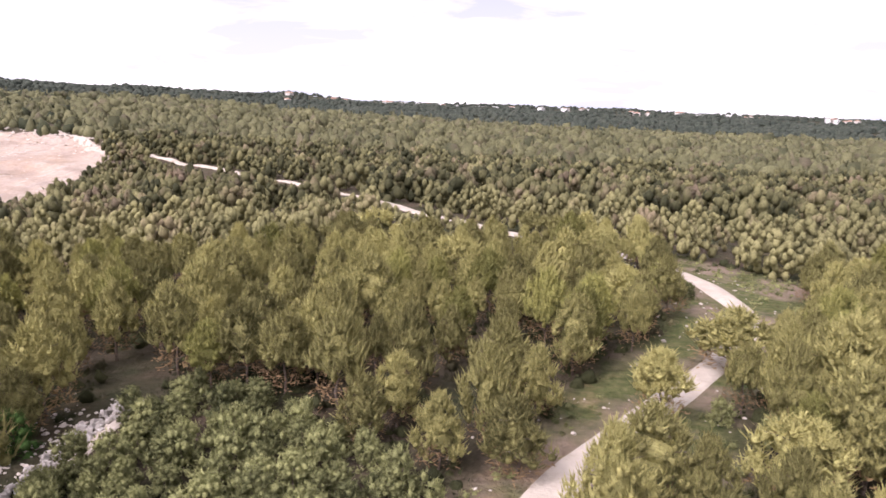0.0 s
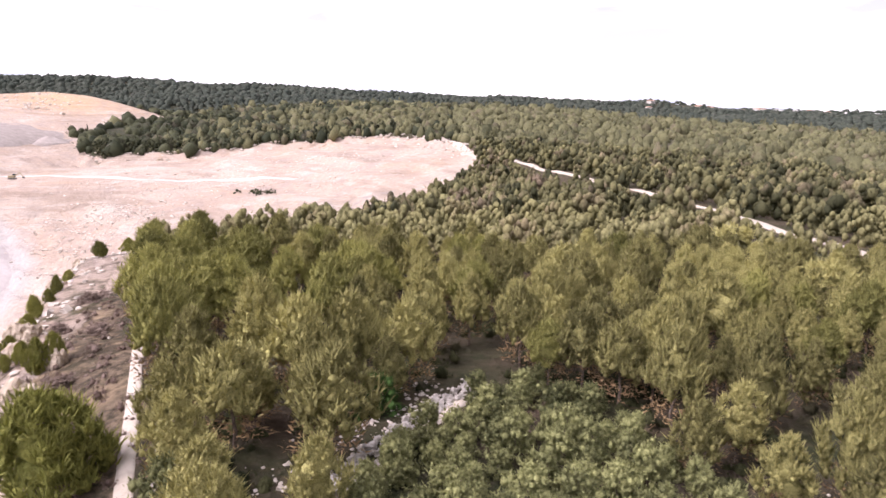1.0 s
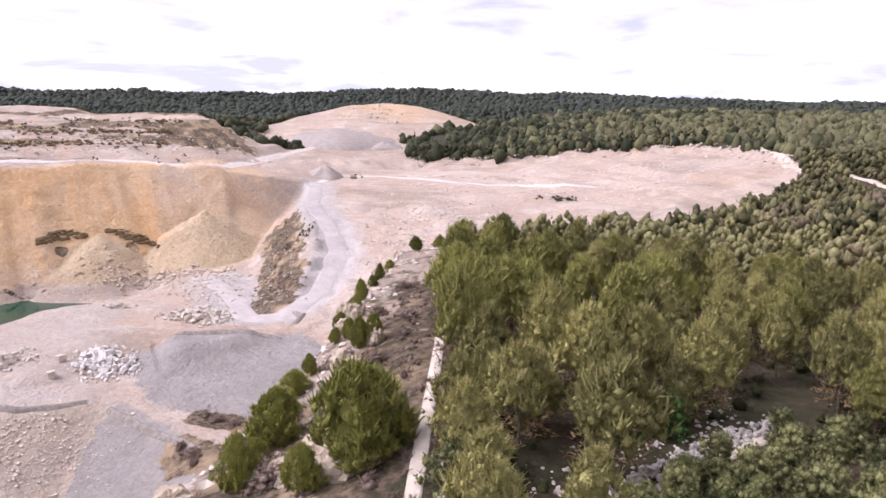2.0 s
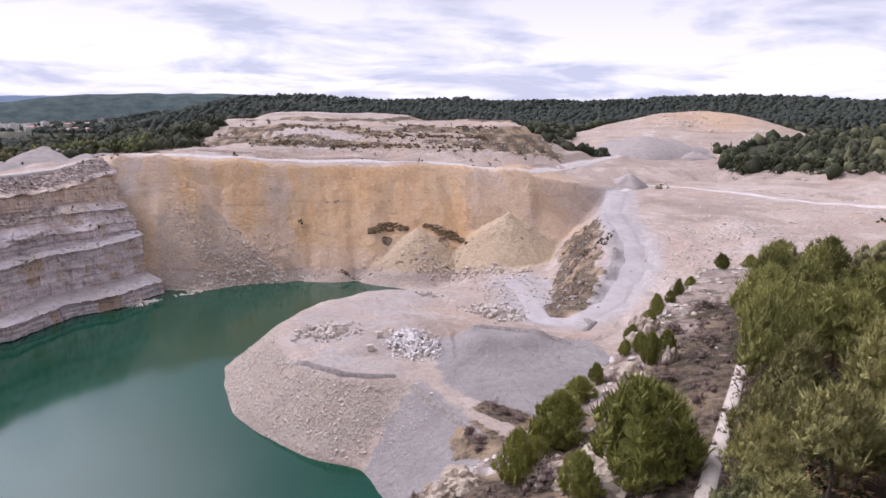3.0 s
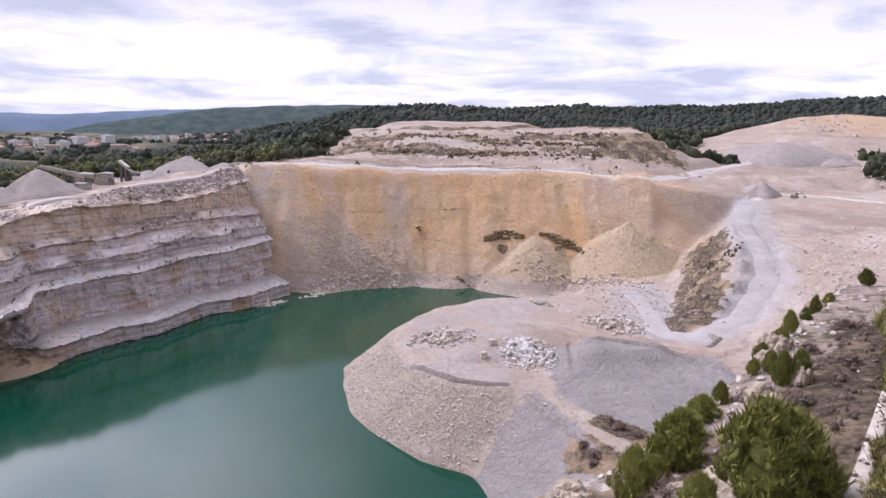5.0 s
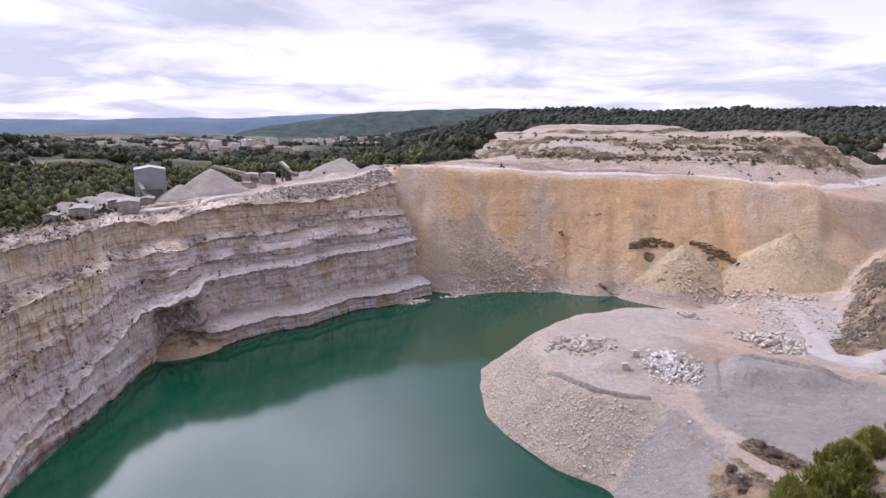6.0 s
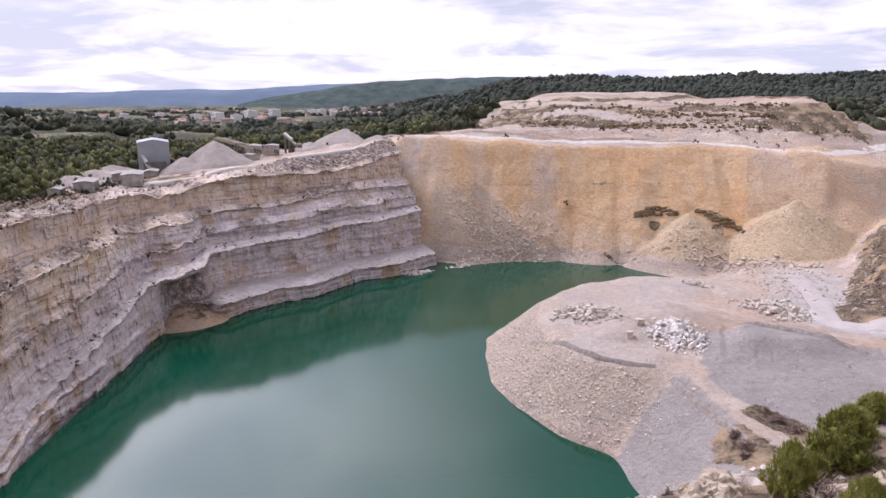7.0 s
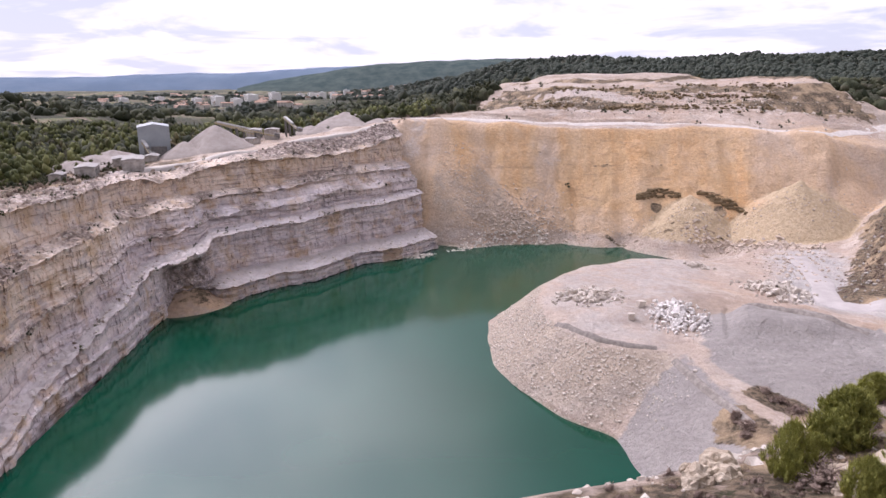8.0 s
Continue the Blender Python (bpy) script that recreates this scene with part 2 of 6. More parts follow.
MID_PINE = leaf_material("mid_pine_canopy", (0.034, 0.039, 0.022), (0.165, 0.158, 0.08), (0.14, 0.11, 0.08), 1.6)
# canopy green shifted towards blue: distance haze painted into the colour
RIDGE_WOOD = leaf_material("haze_tinted_ridge_canopy", (0.028, 0.038, 0.03), (0.10, 0.108, 0.08), (0.085, 0.085, 0.07), 0.5)
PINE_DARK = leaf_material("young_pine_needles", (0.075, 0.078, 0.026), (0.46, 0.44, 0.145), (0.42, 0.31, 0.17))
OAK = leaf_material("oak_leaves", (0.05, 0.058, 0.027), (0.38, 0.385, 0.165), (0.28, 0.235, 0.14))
BARK = plain_material("pine_bark", (0.10, 0.07, 0.05), (0.20, 0.16, 0.13), 3.0)
GREEN_BUSH = leaf_material("deep_green_leaves", (0.03, 0.075, 0.02), (0.09, 0.16, 0.04), (0.06, 0.10, 0.03))
DRY = leaf_material("dry_twigs", (0.15, 0.105, 0.085), (0.34, 0.26, 0.215), (0.25, 0.19, 0.13))
BARE_SOIL = plain_material("trodden_stony_soil", (0.2, 0.17, 0.14), (0.33, 0.29, 0.245), 0.8, 0.95, 0.1, 0.6)
SCREE_STONE = plain_material("tan_scree_stone", (0.46, 0.375, 0.3), (0.6, 0.505, 0.42), 0.5)
STONE = plain_material("pale_broken_limestone", (0.47, 0.41, 0.35), (0.65, 0.585, 0.515), 0.5)
GREY_STONE = plain_material("weathered_wall_stone", (0.3, 0.275, 0.245), (0.47, 0.435, 0.395), 0.6)
PLASTER = plain_material("pale_plaster_wall", (0.5, 0.465, 0.42), (0.62, 0.58, 0.53), 0.2)
WHITE_WALL = plain_material("white_painted_wall", (0.68, 0.665, 0.64), (0.8, 0.785, 0.76), 0.1, 0.8, 0.2, 0.1)
ROOF_TILE = plain_material("terracotta_roof", (0.36, 0.22, 0.16), (0.46, 0.32, 0.25), 0.5)
FLAT_ROOF = plain_material("pale_flat_roof", (0.45, 0.44, 0.43), (0.55, 0.54, 0.52), 0.3)
GREY_STEEL = plain_material("grey_sheet_cladding", (0.27, 0.295, 0.31), (0.33, 0.355, 0.37), 0.15, 0.6, 0.3, 0.05)
DARK_STEEL = plain_material("dark_dusty_steel", (0.10, 0.10, 0.10), (0.2, 0.185, 0.17), 0.8, 0.6, 0.3)
DUSTY_YELLOW = plain_material("dusty_yellow_paint", (0.36, 0.29, 0.15), (0.42, 0.37, 0.27), 0.8, 0.6, 0.3)
WINDOW = plain_material("dark_window_glass", (0.04, 0.05, 0.06), (0.07, 0.08, 0.09), 0.5, 0.2, 0.5, 0.02)
# both hill colours hold the bluish haze of distance
NEAR_HILL = plain_material("haze_tinted_hill_slopes", (0.06, 0.085, 0.085), (0.105, 0.13, 0.12), 0.02, 1.0, 0.0, 0.0)
FAR_HILL = plain_material("haze_tinted_far_hills", (0.145, 0.195, 0.265), (0.185, 0.235, 0.305), 0.004, 1.0, 0.0, 0.0)
ROAD = plain_material("grey_haul_road_dust", (0.385, 0.35, 0.33), (0.455, 0.415, 0.395), 0.2, 0.95, 0.1, 0.4)
PALE_ROAD = plain_material("pale_dusty_road", (0.50, 0.45, 0.41), (0.62, 0.57, 0.52), 0.3, 0.95, 0.1, 0.4)
TRACK = plain_material("pale_limestone_track", (0.44, 0.38, 0.315), (0.54, 0.475, 0.40), 0.6, 0.95, 0.1, 0.6)

# ---- plan of the land (x, y, height in metres; the lake lies at 0) ----
SHORE = [(-60, -100), (-100, -126), (-129, -129), (-160, -138), (-193, -143), (-226, -150), (-242, -151), (-264, -135), (-288, -122), (-298, -109),
         (-332, -97), (-343, -82), (-378, -41), (-388, -26), (-393, 12), (-390, 37), (-374, 59), (-367, 81), (-349, 60), (-325, 26),
         (-298, -2), (-270, -20), (-255, -25), (-237, -23), (-216, -20), (-200, -13), (-178, 4), (-171, 17), (-160, 20), (-151, 23), (-140, 14), (-118, -8), (-92, -55)]
WALL_RIM = [(-95, -168, 56), (-150, -175, 55), (-210, -186, 54), (-234, -187, 53), (-280, -196, 52), (-309, -184, 52), (-326, -163, 56), (-352, -143, 59), (-386, -123, 61), (-428, -103, 66)]
MESA = [(-194, 34, 16), (-195, 20, 16), (-200, 11, 16), (-208, 4, 16), (-222, -2, 16), (-240, -6, 16), (-265, -2, 16), (-287, 12, 16), (-302, 30, 16), (-306, 58, 15), (-311, 72, 13)]
RAMP = [(-194, 34, 16), (-173, 41, 16), (-158, 45, 16), (-146, 47, 17), (-128, 50, 18)]
HEAP = [(-228, 56, 18), (-221, 64, 22), (-222, 74, 22), (-212, 88, 19), (-210, 98, 18)]
HEAP_FOOT = [(-190, 42, 16), (-170, 52, 15), (-155, 58, 15), (-140, 66, 16), (-135, 80, 17)]
HAUL_ROAD = [(-330, 109, 12), (-283, 104, 13), (-250, 95, 14), (-242, 108, 15), (-257, 131, 19), (-284, 154, 27), (-316, 168, 34), (-357, 177, 41), (-418, 211, 47)]
BANK_FOOT = [(-372, 146, 12), (-310, 124, 12), (-282, 113, 13)]
BANK_TOP = [(-357, 171, 41), (-310, 153, 34), (-278, 135, 26), (-256, 115, 16)]
FOOT = [(-392, -17, 3), (-391, 27, 4), (-388, 66, 8), (-390, 107, 9), (-382, 139, 10), (-399, 160, 16)]
RIM = [(-441, -91, 67), (-446, -59, 65), (-449, -25, 64), (-452, 10, 61), (-453, 47, 61), (-452, 84, 62), (-449, 102, 62), (-436, 129, 58), (-428, 153, 57), (-472, 194, 58), (-540, 261, 61)]
RIM_BACK = [(-456, -93, 67), (-462, -25, 65), (-465, 10, 62), (-466, 47, 62), (-465, 84, 63), (-448, 135, 59), (-440, 158, 58)]
MOUND_MID = [(-490, -19, 72), (-520, 12, 76), (-517, 53, 74), (-541, 100, 80), (-502, 135, 73), (-464, 157, 66)]
MOUND = [(-557, -56, 70), (-638, -44, 88), (-660, 15, 98), (-655, 78, 97), (-637, 128, 91), (-618, 166, 92), (-570, 187, 91), (-521, 204, 73)]
MOUND_BACK = [(-700, -50, 75), (-720, 20, 75), (-720, 90, 72), (-690, 160, 70), (-630, 220, 66), (-560, 235, 64)]
HILL = [(-756, 319, 78), (-791, 386, 90), (-779, 451, 105), (-756, 488, 108), (-729, 528, 103), (-645, 554, 81)]
HILL_FOOT = [(-648, 266, 61), (-597, 282, 64), (-617, 331, 68), (-572, 367, 69), (-500, 332, 58)]
HILL_BACK = [(-850, 380, 80), (-850, 470, 88), (-800, 560, 85), (-680, 620, 78)]
STRIP = [(-478, 329, 54), (-417, 374, 60), (-343, 417, 69), (-287, 433, 75), (-239, 416, 75), (-182, 379, 71)]
SLOPE_MID = [(-327, 230, 43), (-335, 301, 49), (-279, 340, 56), (-219, 358, 66)]
SLOPE_LOW = [(-262, 201, 43), (-217, 248, 45), (-217, 287, 48), (-194, 327, 59)]
SLOPE_EDGE = [(-142, 150, 50), (-145, 200, 50), (-150, 260, 54), (-155, 310, 61)]
FLOOR = [(-180, 90, 17), (-160, 110, 20), (-200, 130, 22), (-220, 160, 30), (-180, 160, 38), (-145, 118, 22), (-142, 86, 20), (-105, 50, 14), (-95, 15, 6)]
CREST = [(-20, -60, 62), (-45, -20, 58), (-60, 5, 55), (-70, 24, 56), (-76, 35, 60), (-84, 43, 62), (-99, 55, 62), (-126, 82, 63), (-136, 108, 60), (-130, 140, 56)]
PLATEAU = [(0, -60, 66), (-20, 0, 66), (-40, 29, 66), (-54, 40, 66), (-80, 66, 66), (-105, 96, 64), (-30, 60, 66), (10, 45, 66), (60, 40, 66), (0, 0, 66), (60, -60, 66), (40, 100, 66), (10, 155, 66), (-30, 219, 66), (-71, 264, 66), (-115, 309, 67),
           (-175, 360, 71), (-110, 200, 57), (-85, 140, 62), (80, 160, 64), (120, 60, 64)]
BEYOND = [(-284, 482, 79), (-384, 585, 86), (-60, 420, 64), (60, 420, 58), (200, 300, 56), (300, 100, 58), (200, -150, 60), (-60, 700, 76), (250, 700, 64), (550, 450, 58), (-250, 750, 90), (-520, 460, 70), (-600, 480, 74)]
LEFT_LAND = [(-340, -240, 50), (-400, -235, 52), (-470, -140, 62), (-250, -240, 50), (-180, -230, 52), (-90, -230, 54), (-480, -260, 52), (-350, -400, 44), (-600, -200, 56), (-750, -350, 50), (-200, -420, 48), (0, -300, 58), (-560, -120, 64), (-700, -130, 66)]
LAKE_BED = [(-350, -20), (-300, -40), (-250, -60), (-200, -60), (-150, -60), (-120, -80), (-200, -100), (-260, -95), (-310, -60), (-365, 20), (-165, 4), (-150, 4), (-135, -12), (-115, -40), (-185, -12), (-216, -36), (-245, -38), (-275, -15), (-310, 12)]
# far ridge line: bearing from +Y towards -X, distance, height
RIDGE = [(-60, 2500, 90), (-32, 2500, 82), (-18, 2400, 92), (-10, 2300, 98), (-3, 2200, 104), (6, 2100, 112), (19, 1800, 124), (30, 1700, 124), (41, 1600, 134), (48, 1500, 138), (52, 1450, 142), (58, 1500, 137), (62, 1500, 130),
         (68, 1450, 130), (76, 1450, 125), (85, 1400, 125), (94, 1300, 119)]
NEAR_RING = [(-60, 1000, 62), (-30, 1000, 62), (-10, 1000, 70), (10, 1100, 82), (28, 1100, 92), (40, 1000, 98), (50, 1000, 96), (62, 950, 88), (75, 900, 84), (88, 900, 84), (98, 850, 72), (105, 1000, 50)]
PLAIN = [(99, 1600, 84), (101, 1500, 62), (102, 2500, 50), (104, 1300, 46), (110, 3200, 46), (120, 3200, 46), (130, 3200, 50), (108, 2200, 45), (112, 1200, 43), (118, 800, 50), (124, 1200, 43), (127, 850, 66), (131, 900, 82), (137, 900, 86), (140, 800, 70), (118, 2400, 46), (126, 2600, 46), (136, 2000, 60), (150, 1000, 70), (130, 520, 50), (137, 600, 58)]


def around(bearing, d):
    a = radians(bearing)
    return -d * math.sin(a), d * math.cos(a)


def raster(points, faces, xs, ys):
    """Heights of a triangle net on a regular lattice."""
    out = np.full((len(ys), len(xs)), np.nan)
    for f in faces:
        (x0, y0, z0), (x1, y1, z1), (x2, y2, z2) = (points[i] for i in f[:3])
        i0, i1 = np.searchsorted(xs, min(x0, x1, x2)), np.searchsorted(xs, max(x0, x1, x2), "right")
        j0, j1 = np.searchsorted(ys, min(y0, y1, y2)), np.searchsorted(ys, max(y0, y1, y2), "right")
        det = (y1 - y2) * (x0 - x2) + (x2 - x1) * (y0 - y2)
        if i1 <= i0 or j1 <= j0 or abs(det) < 1e-9:
            continue
        gx, gy = np.meshgrid(xs[i0:i1], ys[j0:j1])
        a = ((y1 - y2) * (gx - x2) + (x2 - x1) * (gy - y2)) / det
        b = ((y2 - y0) * (gx - x2) + (x0 - x2) * (gy - y2)) / det
        c = 1 - a - b
        ok = (a > -1e-6) & (b > -1e-6) & (c > -1e-6)
        out[j0:j1, i0:i1][ok] = (a * z0 + b * z1 + c * z2)[ok]
    return out


def soften(z, n):
    for _ in range(n):
        p = np.pad(z, 1, mode="edge")
        z = (p[1:-1, :-2] + 2 * p[1:-1, 1:-1] + p[1:-1, 2:]) / 4
        p = np.pad(z, 1, mode="edge")
        z = (p[:-2, 1:-1] + 2 * p[1:-1, 1:-1] + p[2:, 1:-1]) / 4
    return z


def sample(z, x0, y0, step, x, y):
    u, v = np.clip((x - x0) / step, 0, z.shape[1] - 1.001), np.clip((y - y0) / step, 0, z.shape[0] - 1.001)
    i, j = u.astype(int), v.astype(int)
    u, v = u - i, v - j
    return z[j, i] * (1 - u) * (1 - v) + z[j, i + 1] * u * (1 - v) + z[j + 1, i] * (1 - u) * v + z[j + 1, i + 1] * u * v


def lattice_noise(x, y, scale, seed=0):
    """Smooth value noise, 0 to 1."""
    u, v = x / scale + 1000.3, y / scale + 1000.7
    i, j = np.floor(u).astype(np.int64), np.floor(v).astype(np.int64)
    u, v = u - i, v - j
    u, v = u * u * (3 - 2 * u), v * v * (3 - 2 * v)

    def h(a, b):
        n = (a * 374761393 + b * 668265263 + seed * 974711) & 0x7FFFFFFF
        n = ((n ^ (n >> 13)) * 1274126177) & 0x7FFFFFFF
        return ((n ^ (n >> 16)) & 0xFFFF) / 65535.0

    return (h(i, j) * (1 - u) + h(i + 1, j) * u) * (1 - v) + (h(i, j + 1) * (1 - u) + h(i + 1, j + 1) * u) * v


def rough(x, y, scale, octaves=4, seed=0):
    return sum((lattice_noise(x, y, scale / 2 ** k, seed + k) - 0.5) / 2 ** k for k in range(octaves))


def inside(poly, x, y):
    r = np.zeros(np.shape(x), bool)
    for (x0, y0), (x1, y1) in zip(poly, poly[1:] + poly[:1]):
        hit = (y0 > y) != (y1 > y)
        r ^= hit & (x < (x1 - x0) * (y - y0) / (y1 - y0 + 1e-12) + x0)
    return r


def line_gap(line, x, y):
    """Distance to a polyline in plan."""
    best = np.full(np.shape(x), 1e9)
    for p, q in zip(line, line[1:]):
        dx, dy = q[0] - p[0], q[1] - p[1]
        t = np.clip(((x - p[0]) * dx + (y - p[1]) * dy) / (dx * dx + dy * dy + 1e-9), 0, 1)
        best = np.minimum(best, np.hypot(x - p[0] - t * dx, y - p[1] - t * dy))
    return best


def build_heights():
    pts, edges = [], []

    def line(seq, joined=True):
        base = len(pts)
        pts.extend(seq)
        if joined:
            edges.extend((base + i, base + i + 1) for i in range(len(seq) - 1))

    wall_shore = SHORE[:12]
    line([(x, y, -6 if k < 11 else 0) for k, (x, y) in enumerate(SHORE)])
    line([(x + 3, y + 4, -6) for x, y, z in WALL_RIM[:-1]])
    line([(x, y - 1, z) for x, y, z in WALL_RIM])
    for seq in (MESA, RAMP[1:], HEAP, HEAP_FOOT, HAUL_ROAD, BANK_FOOT, BANK_TOP, FOOT, RIM, RIM_BACK, MOUND_MID, MOUND, MOUND_BACK, HILL, HILL_FOOT, HILL_BACK, STRIP, CREST):
        line(seq)
    for seq in (SLOPE_MID, SLOPE_LOW, SLOPE_EDGE, FLOOR, PLATEAU, BEYOND, LEFT_LAND, [(x, y, -12) for x, y in LAKE_BED]):
        line(seq, False)
    for seq in (RIDGE, NEAR_RING, PLAIN):
        line([(*around(a, d), z) for a, d, z in seq], False)
    line([(*around(a, d * 1.25), z - 25) for a, d, z in RIDGE], False)
    line([(*around(a, 7000), 40) for a in range(0, 360, 15)], False)
    line([(*around(a, 1500), 62) for a in range(165, 300, 15)], False)
    from mathutils import geometry
    v, _, f, *_ = geometry.delaunay_2d_cdt([Vector(p[:2]) for p in pts], edges, [], 0, 0.01)
    # crossings of break lines make new corners: give them the height of the nearest given point
    given = np.array([p[:3] for p in pts], float)
    net = []
    for p in v:
        d = np.hypot(given[:, 0] - p.x, given[:, 1] - p.y)
        net.append((p.x, p.y, given[d.argmin(), 2]))
    fine = raster(net, f, np.arange(-900, 301, 2.0), np.arange(-400, 801, 2.0))
    coarse = raster(net, f, np.arange(-5000, 5001, 25.0), np.arange(-5000, 5001, 25.0))
    return soften(np.nan_to_num(fine, nan=60), 2), soften(np.nan_to_num(coarse, nan=60), 2)


FINE, COARSE = build_heights()
QUARRY = [(-55, 0), (-64, 22), (-73, 40), (-86, 56), (-103, 76), (-124, 100), (-128, 135), (-130, 170), (-132, 210), (-138, 260), (-150, 310), (-165, 350), (-182, 377), (-239, 416), (-287, 433), (-343, 417), (-417, 374),
          (-478, 331), (-500, 345), (-575, 385), (-645, 560), (-729, 548), (-800, 470), (-805, 400), (-770, 320), (-648, 266), (-600, 262), (-545, 270), (-535, 212), (-590, 195), (-640, 165), (-680, 80),
          (-680, 15), (-650, -50), (-560, -65), (-480, -85), (-470, -130), (-450, -200), (-400, -235), (-340, -240), (-290, -225), (-240, -215), (-150, -195), (-80, -180), (-20, -100), (-35, -40)]
CONES = [(-402, 74, 28, 0.72), (-398, 130, 38, 0.72), (-432, 150, 52, 0.75), (-263, -156, 9, 0.45)]


def fan_share(y, z):
    """How far a point of the spoil face lies on the pale fan tipped down its corner."""
    drop = np.clip(66 - z, 0, 66)
    return np.clip((7 + 0.42 * drop - np.abs(y + 75 - 0.62 * drop)) / 5, 0, 1)


def line_level(line, x, y):
    """Distance to a polyline in plan, and the line's height at the nearest point."""
    best, level = np.full(np.shape(x), 1e9), np.zeros(np.shape(x))
    for p, q in zip(line, line[1:]):
        dx, dy = q[0] - p[0], q[1] - p[1]
        t = np.clip(((x - p[0]) * dx + (y - p[1]) * dy) / (dx * dx + dy * dy), 0, 1)
        g = np.hypot(x - p[0] - t * dx, y - p[1] - t * dy)
        level = np.where(g < best, p[2] + (q[2] - p[2]) * t, level)
        best = np.minimum(best, g)
    return best, level


def height(x, y):
    x, y = np.asarray(x, float), np.asarray(y, float)
    a, b = sample(FINE, -900, -400, 2.0, x, y), sample(COARSE, -5000, -5000, 25.0, x, y)
    edge = np.minimum(np.minimum(x + 900, 300 - x), np.minimum(y + 400, 800 - y))
    w = np.clip(edge / 60, 0, 1)
    z = a * w + b * (1 - w)
    plain = z
    for cx, cy, top, k in CONES:
        z = np.maximum(z, top - k * np.hypot(x - cx, y - cy))
    heaped = z > plain
    # a low scarp runs round the head of the bare slope
    g = line_gap(STRIP, x, y)
    z = z - 3.8 * np.clip((g - 2) / 3, 0, 1) * np.clip((60 - g) / 40, 0, 1) * inside(QUARRY, x, y)
    # the road's bed is cut level into the slope
    gap, level = line_level(HAUL_ROAD, x, y)
    cut = np.clip((9.5 - gap) / 4, 0, 1)
    z = z * (1 - cut) + level * cut
    # spoil face: rills down the slope, faint benches, a tipped fan in the corner
    face = np.clip((-384 - x) / 10, 0, 1) * np.clip((x + 452) / 12, 0, 1) * np.clip((175 - y) / 30, 0, 1) * (y > -110)
    fan = fan_share(y, z) * face
    rills = rough(x * 0.2, y, 30, 3, 90) * 5 + rough(x * 0.12, y, 7, 3, 92) * 2.2
    bench = 0.9 * rough(z, y * 0.1, 9, 3, 91) + rough(x, y, 5, 3, 93) * 1.2
    z = z + face * (1 - 0.75 * fan) * (rills + bench) + 3.0 * fan
    d = np.hypot(x, y)
    bare = np.clip((-150 - x) / 40, 0, 1) * np.clip((900 - d) / 100, 0, 1) * (z > 18) * (1 - face) * ~heaped * (1 - np.clip((-378 - x) / 8, 0, 1) * np.clip((x + 468) / 10, 0, 1) * np.clip((235 - y) / 20, 0, 1) * (y > -120))
    heap = np.clip((-468 - x) / 15, 0, 1)
    z = z + bare * (0.9 + 0.5 * heap) * np.sin(2 * np.pi * (z + 3 * rough(x, y, 60, 2, 14)) / (5 + 1.5 * heap))
    z = z + rough(x, y, 18, 3, 3) * 1.3 * np.clip(d / 120, 0.35, 1) + rough(x, y, 160, 3, 9) * np.clip((d - 700) / 30, 0, 14)
    return z


GREY_HEAP = [(-222, 46), (-226, 60), (-224, 78), (-212, 100), (-185, 100), (-150, 70), (-158, 56), (-190, 43)]
BANK = [(-374, 148), (-312, 126), (-284, 114), (-251, 103), (-254, 112), (-276, 131), (-308, 150), (-357, 171)]
PIT_FLOOR = [(-345, 98), (-300, 92), (-262, 80), (-236, 88), (-228, 108), (-250, 104), (-284, 114), (-316, 128), (-345, 125)]
GREY_TIP = [(-192, 37), (-158, 47), (-142, 42), (-143, 18), (-165, 14), (-180, 24)]
SPUR = [(-30, -20), (-55, 0), (-64, 22), (-73, 40), (-86, 56), (-103, 76), (-126, 100), (-118, 98), (-97, 77), (-72, 54), (-58, 46), (-48, 38), (-38, 29), (-25, 15)]
OAKS = [(2, 15), (2, 40), (-1, 44), (-6, 51), (-12, 56), (-20, 60), (-25, 60), (-26, 52), (-26, 44), (-25, 30), (-20, 15)]
CLEARING = [(-1, 40), (6, 50), (12, 62), (20, 71), (31, 88), (36, 118), (45, 130), (60, 110), (46, 83), (31, 64), (25, 55), (21, 40)]
LAWN = [(-33, 72), (-27, 64), (-24, 56), (-25, 46), (-25, 32), (-30, 32), (-33, 40), (-31, 48), (-30, 58)]


def part(name, bm, material, parent=None, label="", smooth=False):
    me = bpy.data.meshes.new(name)
    if smooth:
        for f in bm.faces:
            f.smooth = True
    bm.to_mesh(me)
    bm.free()
    me.materials.append(material)
    ob = new(name, me)
    ob.parent = parent
    if label:
        tagged(ob, label)
    return ob


def mesh_from(name, verts, faces, material, smooth=False, attrs=None):
    """A mesh from numpy arrays; every face has the same number of corners."""
    verts, faces = np.asarray(verts, np.float32), np.asarray(faces, np.int32)
    me = bpy.data.meshes.new(name)
    n = faces.shape[1]
    me.vertices.add(len(verts))
    me.vertices.foreach_set("co", verts.ravel())
    me.loops.add(faces.size)
    me.loops.foreach_set("vertex_index", faces.ravel())
    me.polygons.add(len(faces))
    me.polygons.foreach_set("loop_start", np.arange(0, faces.size, n, dtype=np.int32))
    me.polygons.foreach_set("use_smooth", np.full(len(faces), smooth))
    for key, val in (attrs or {}).items():
        me.attributes.new(key, "FLOAT", "POINT").data.foreach_set("value", np.asarray(val, np.float32))
    me.update(calc_edges=True)
    me.materials.append(material)
    return me


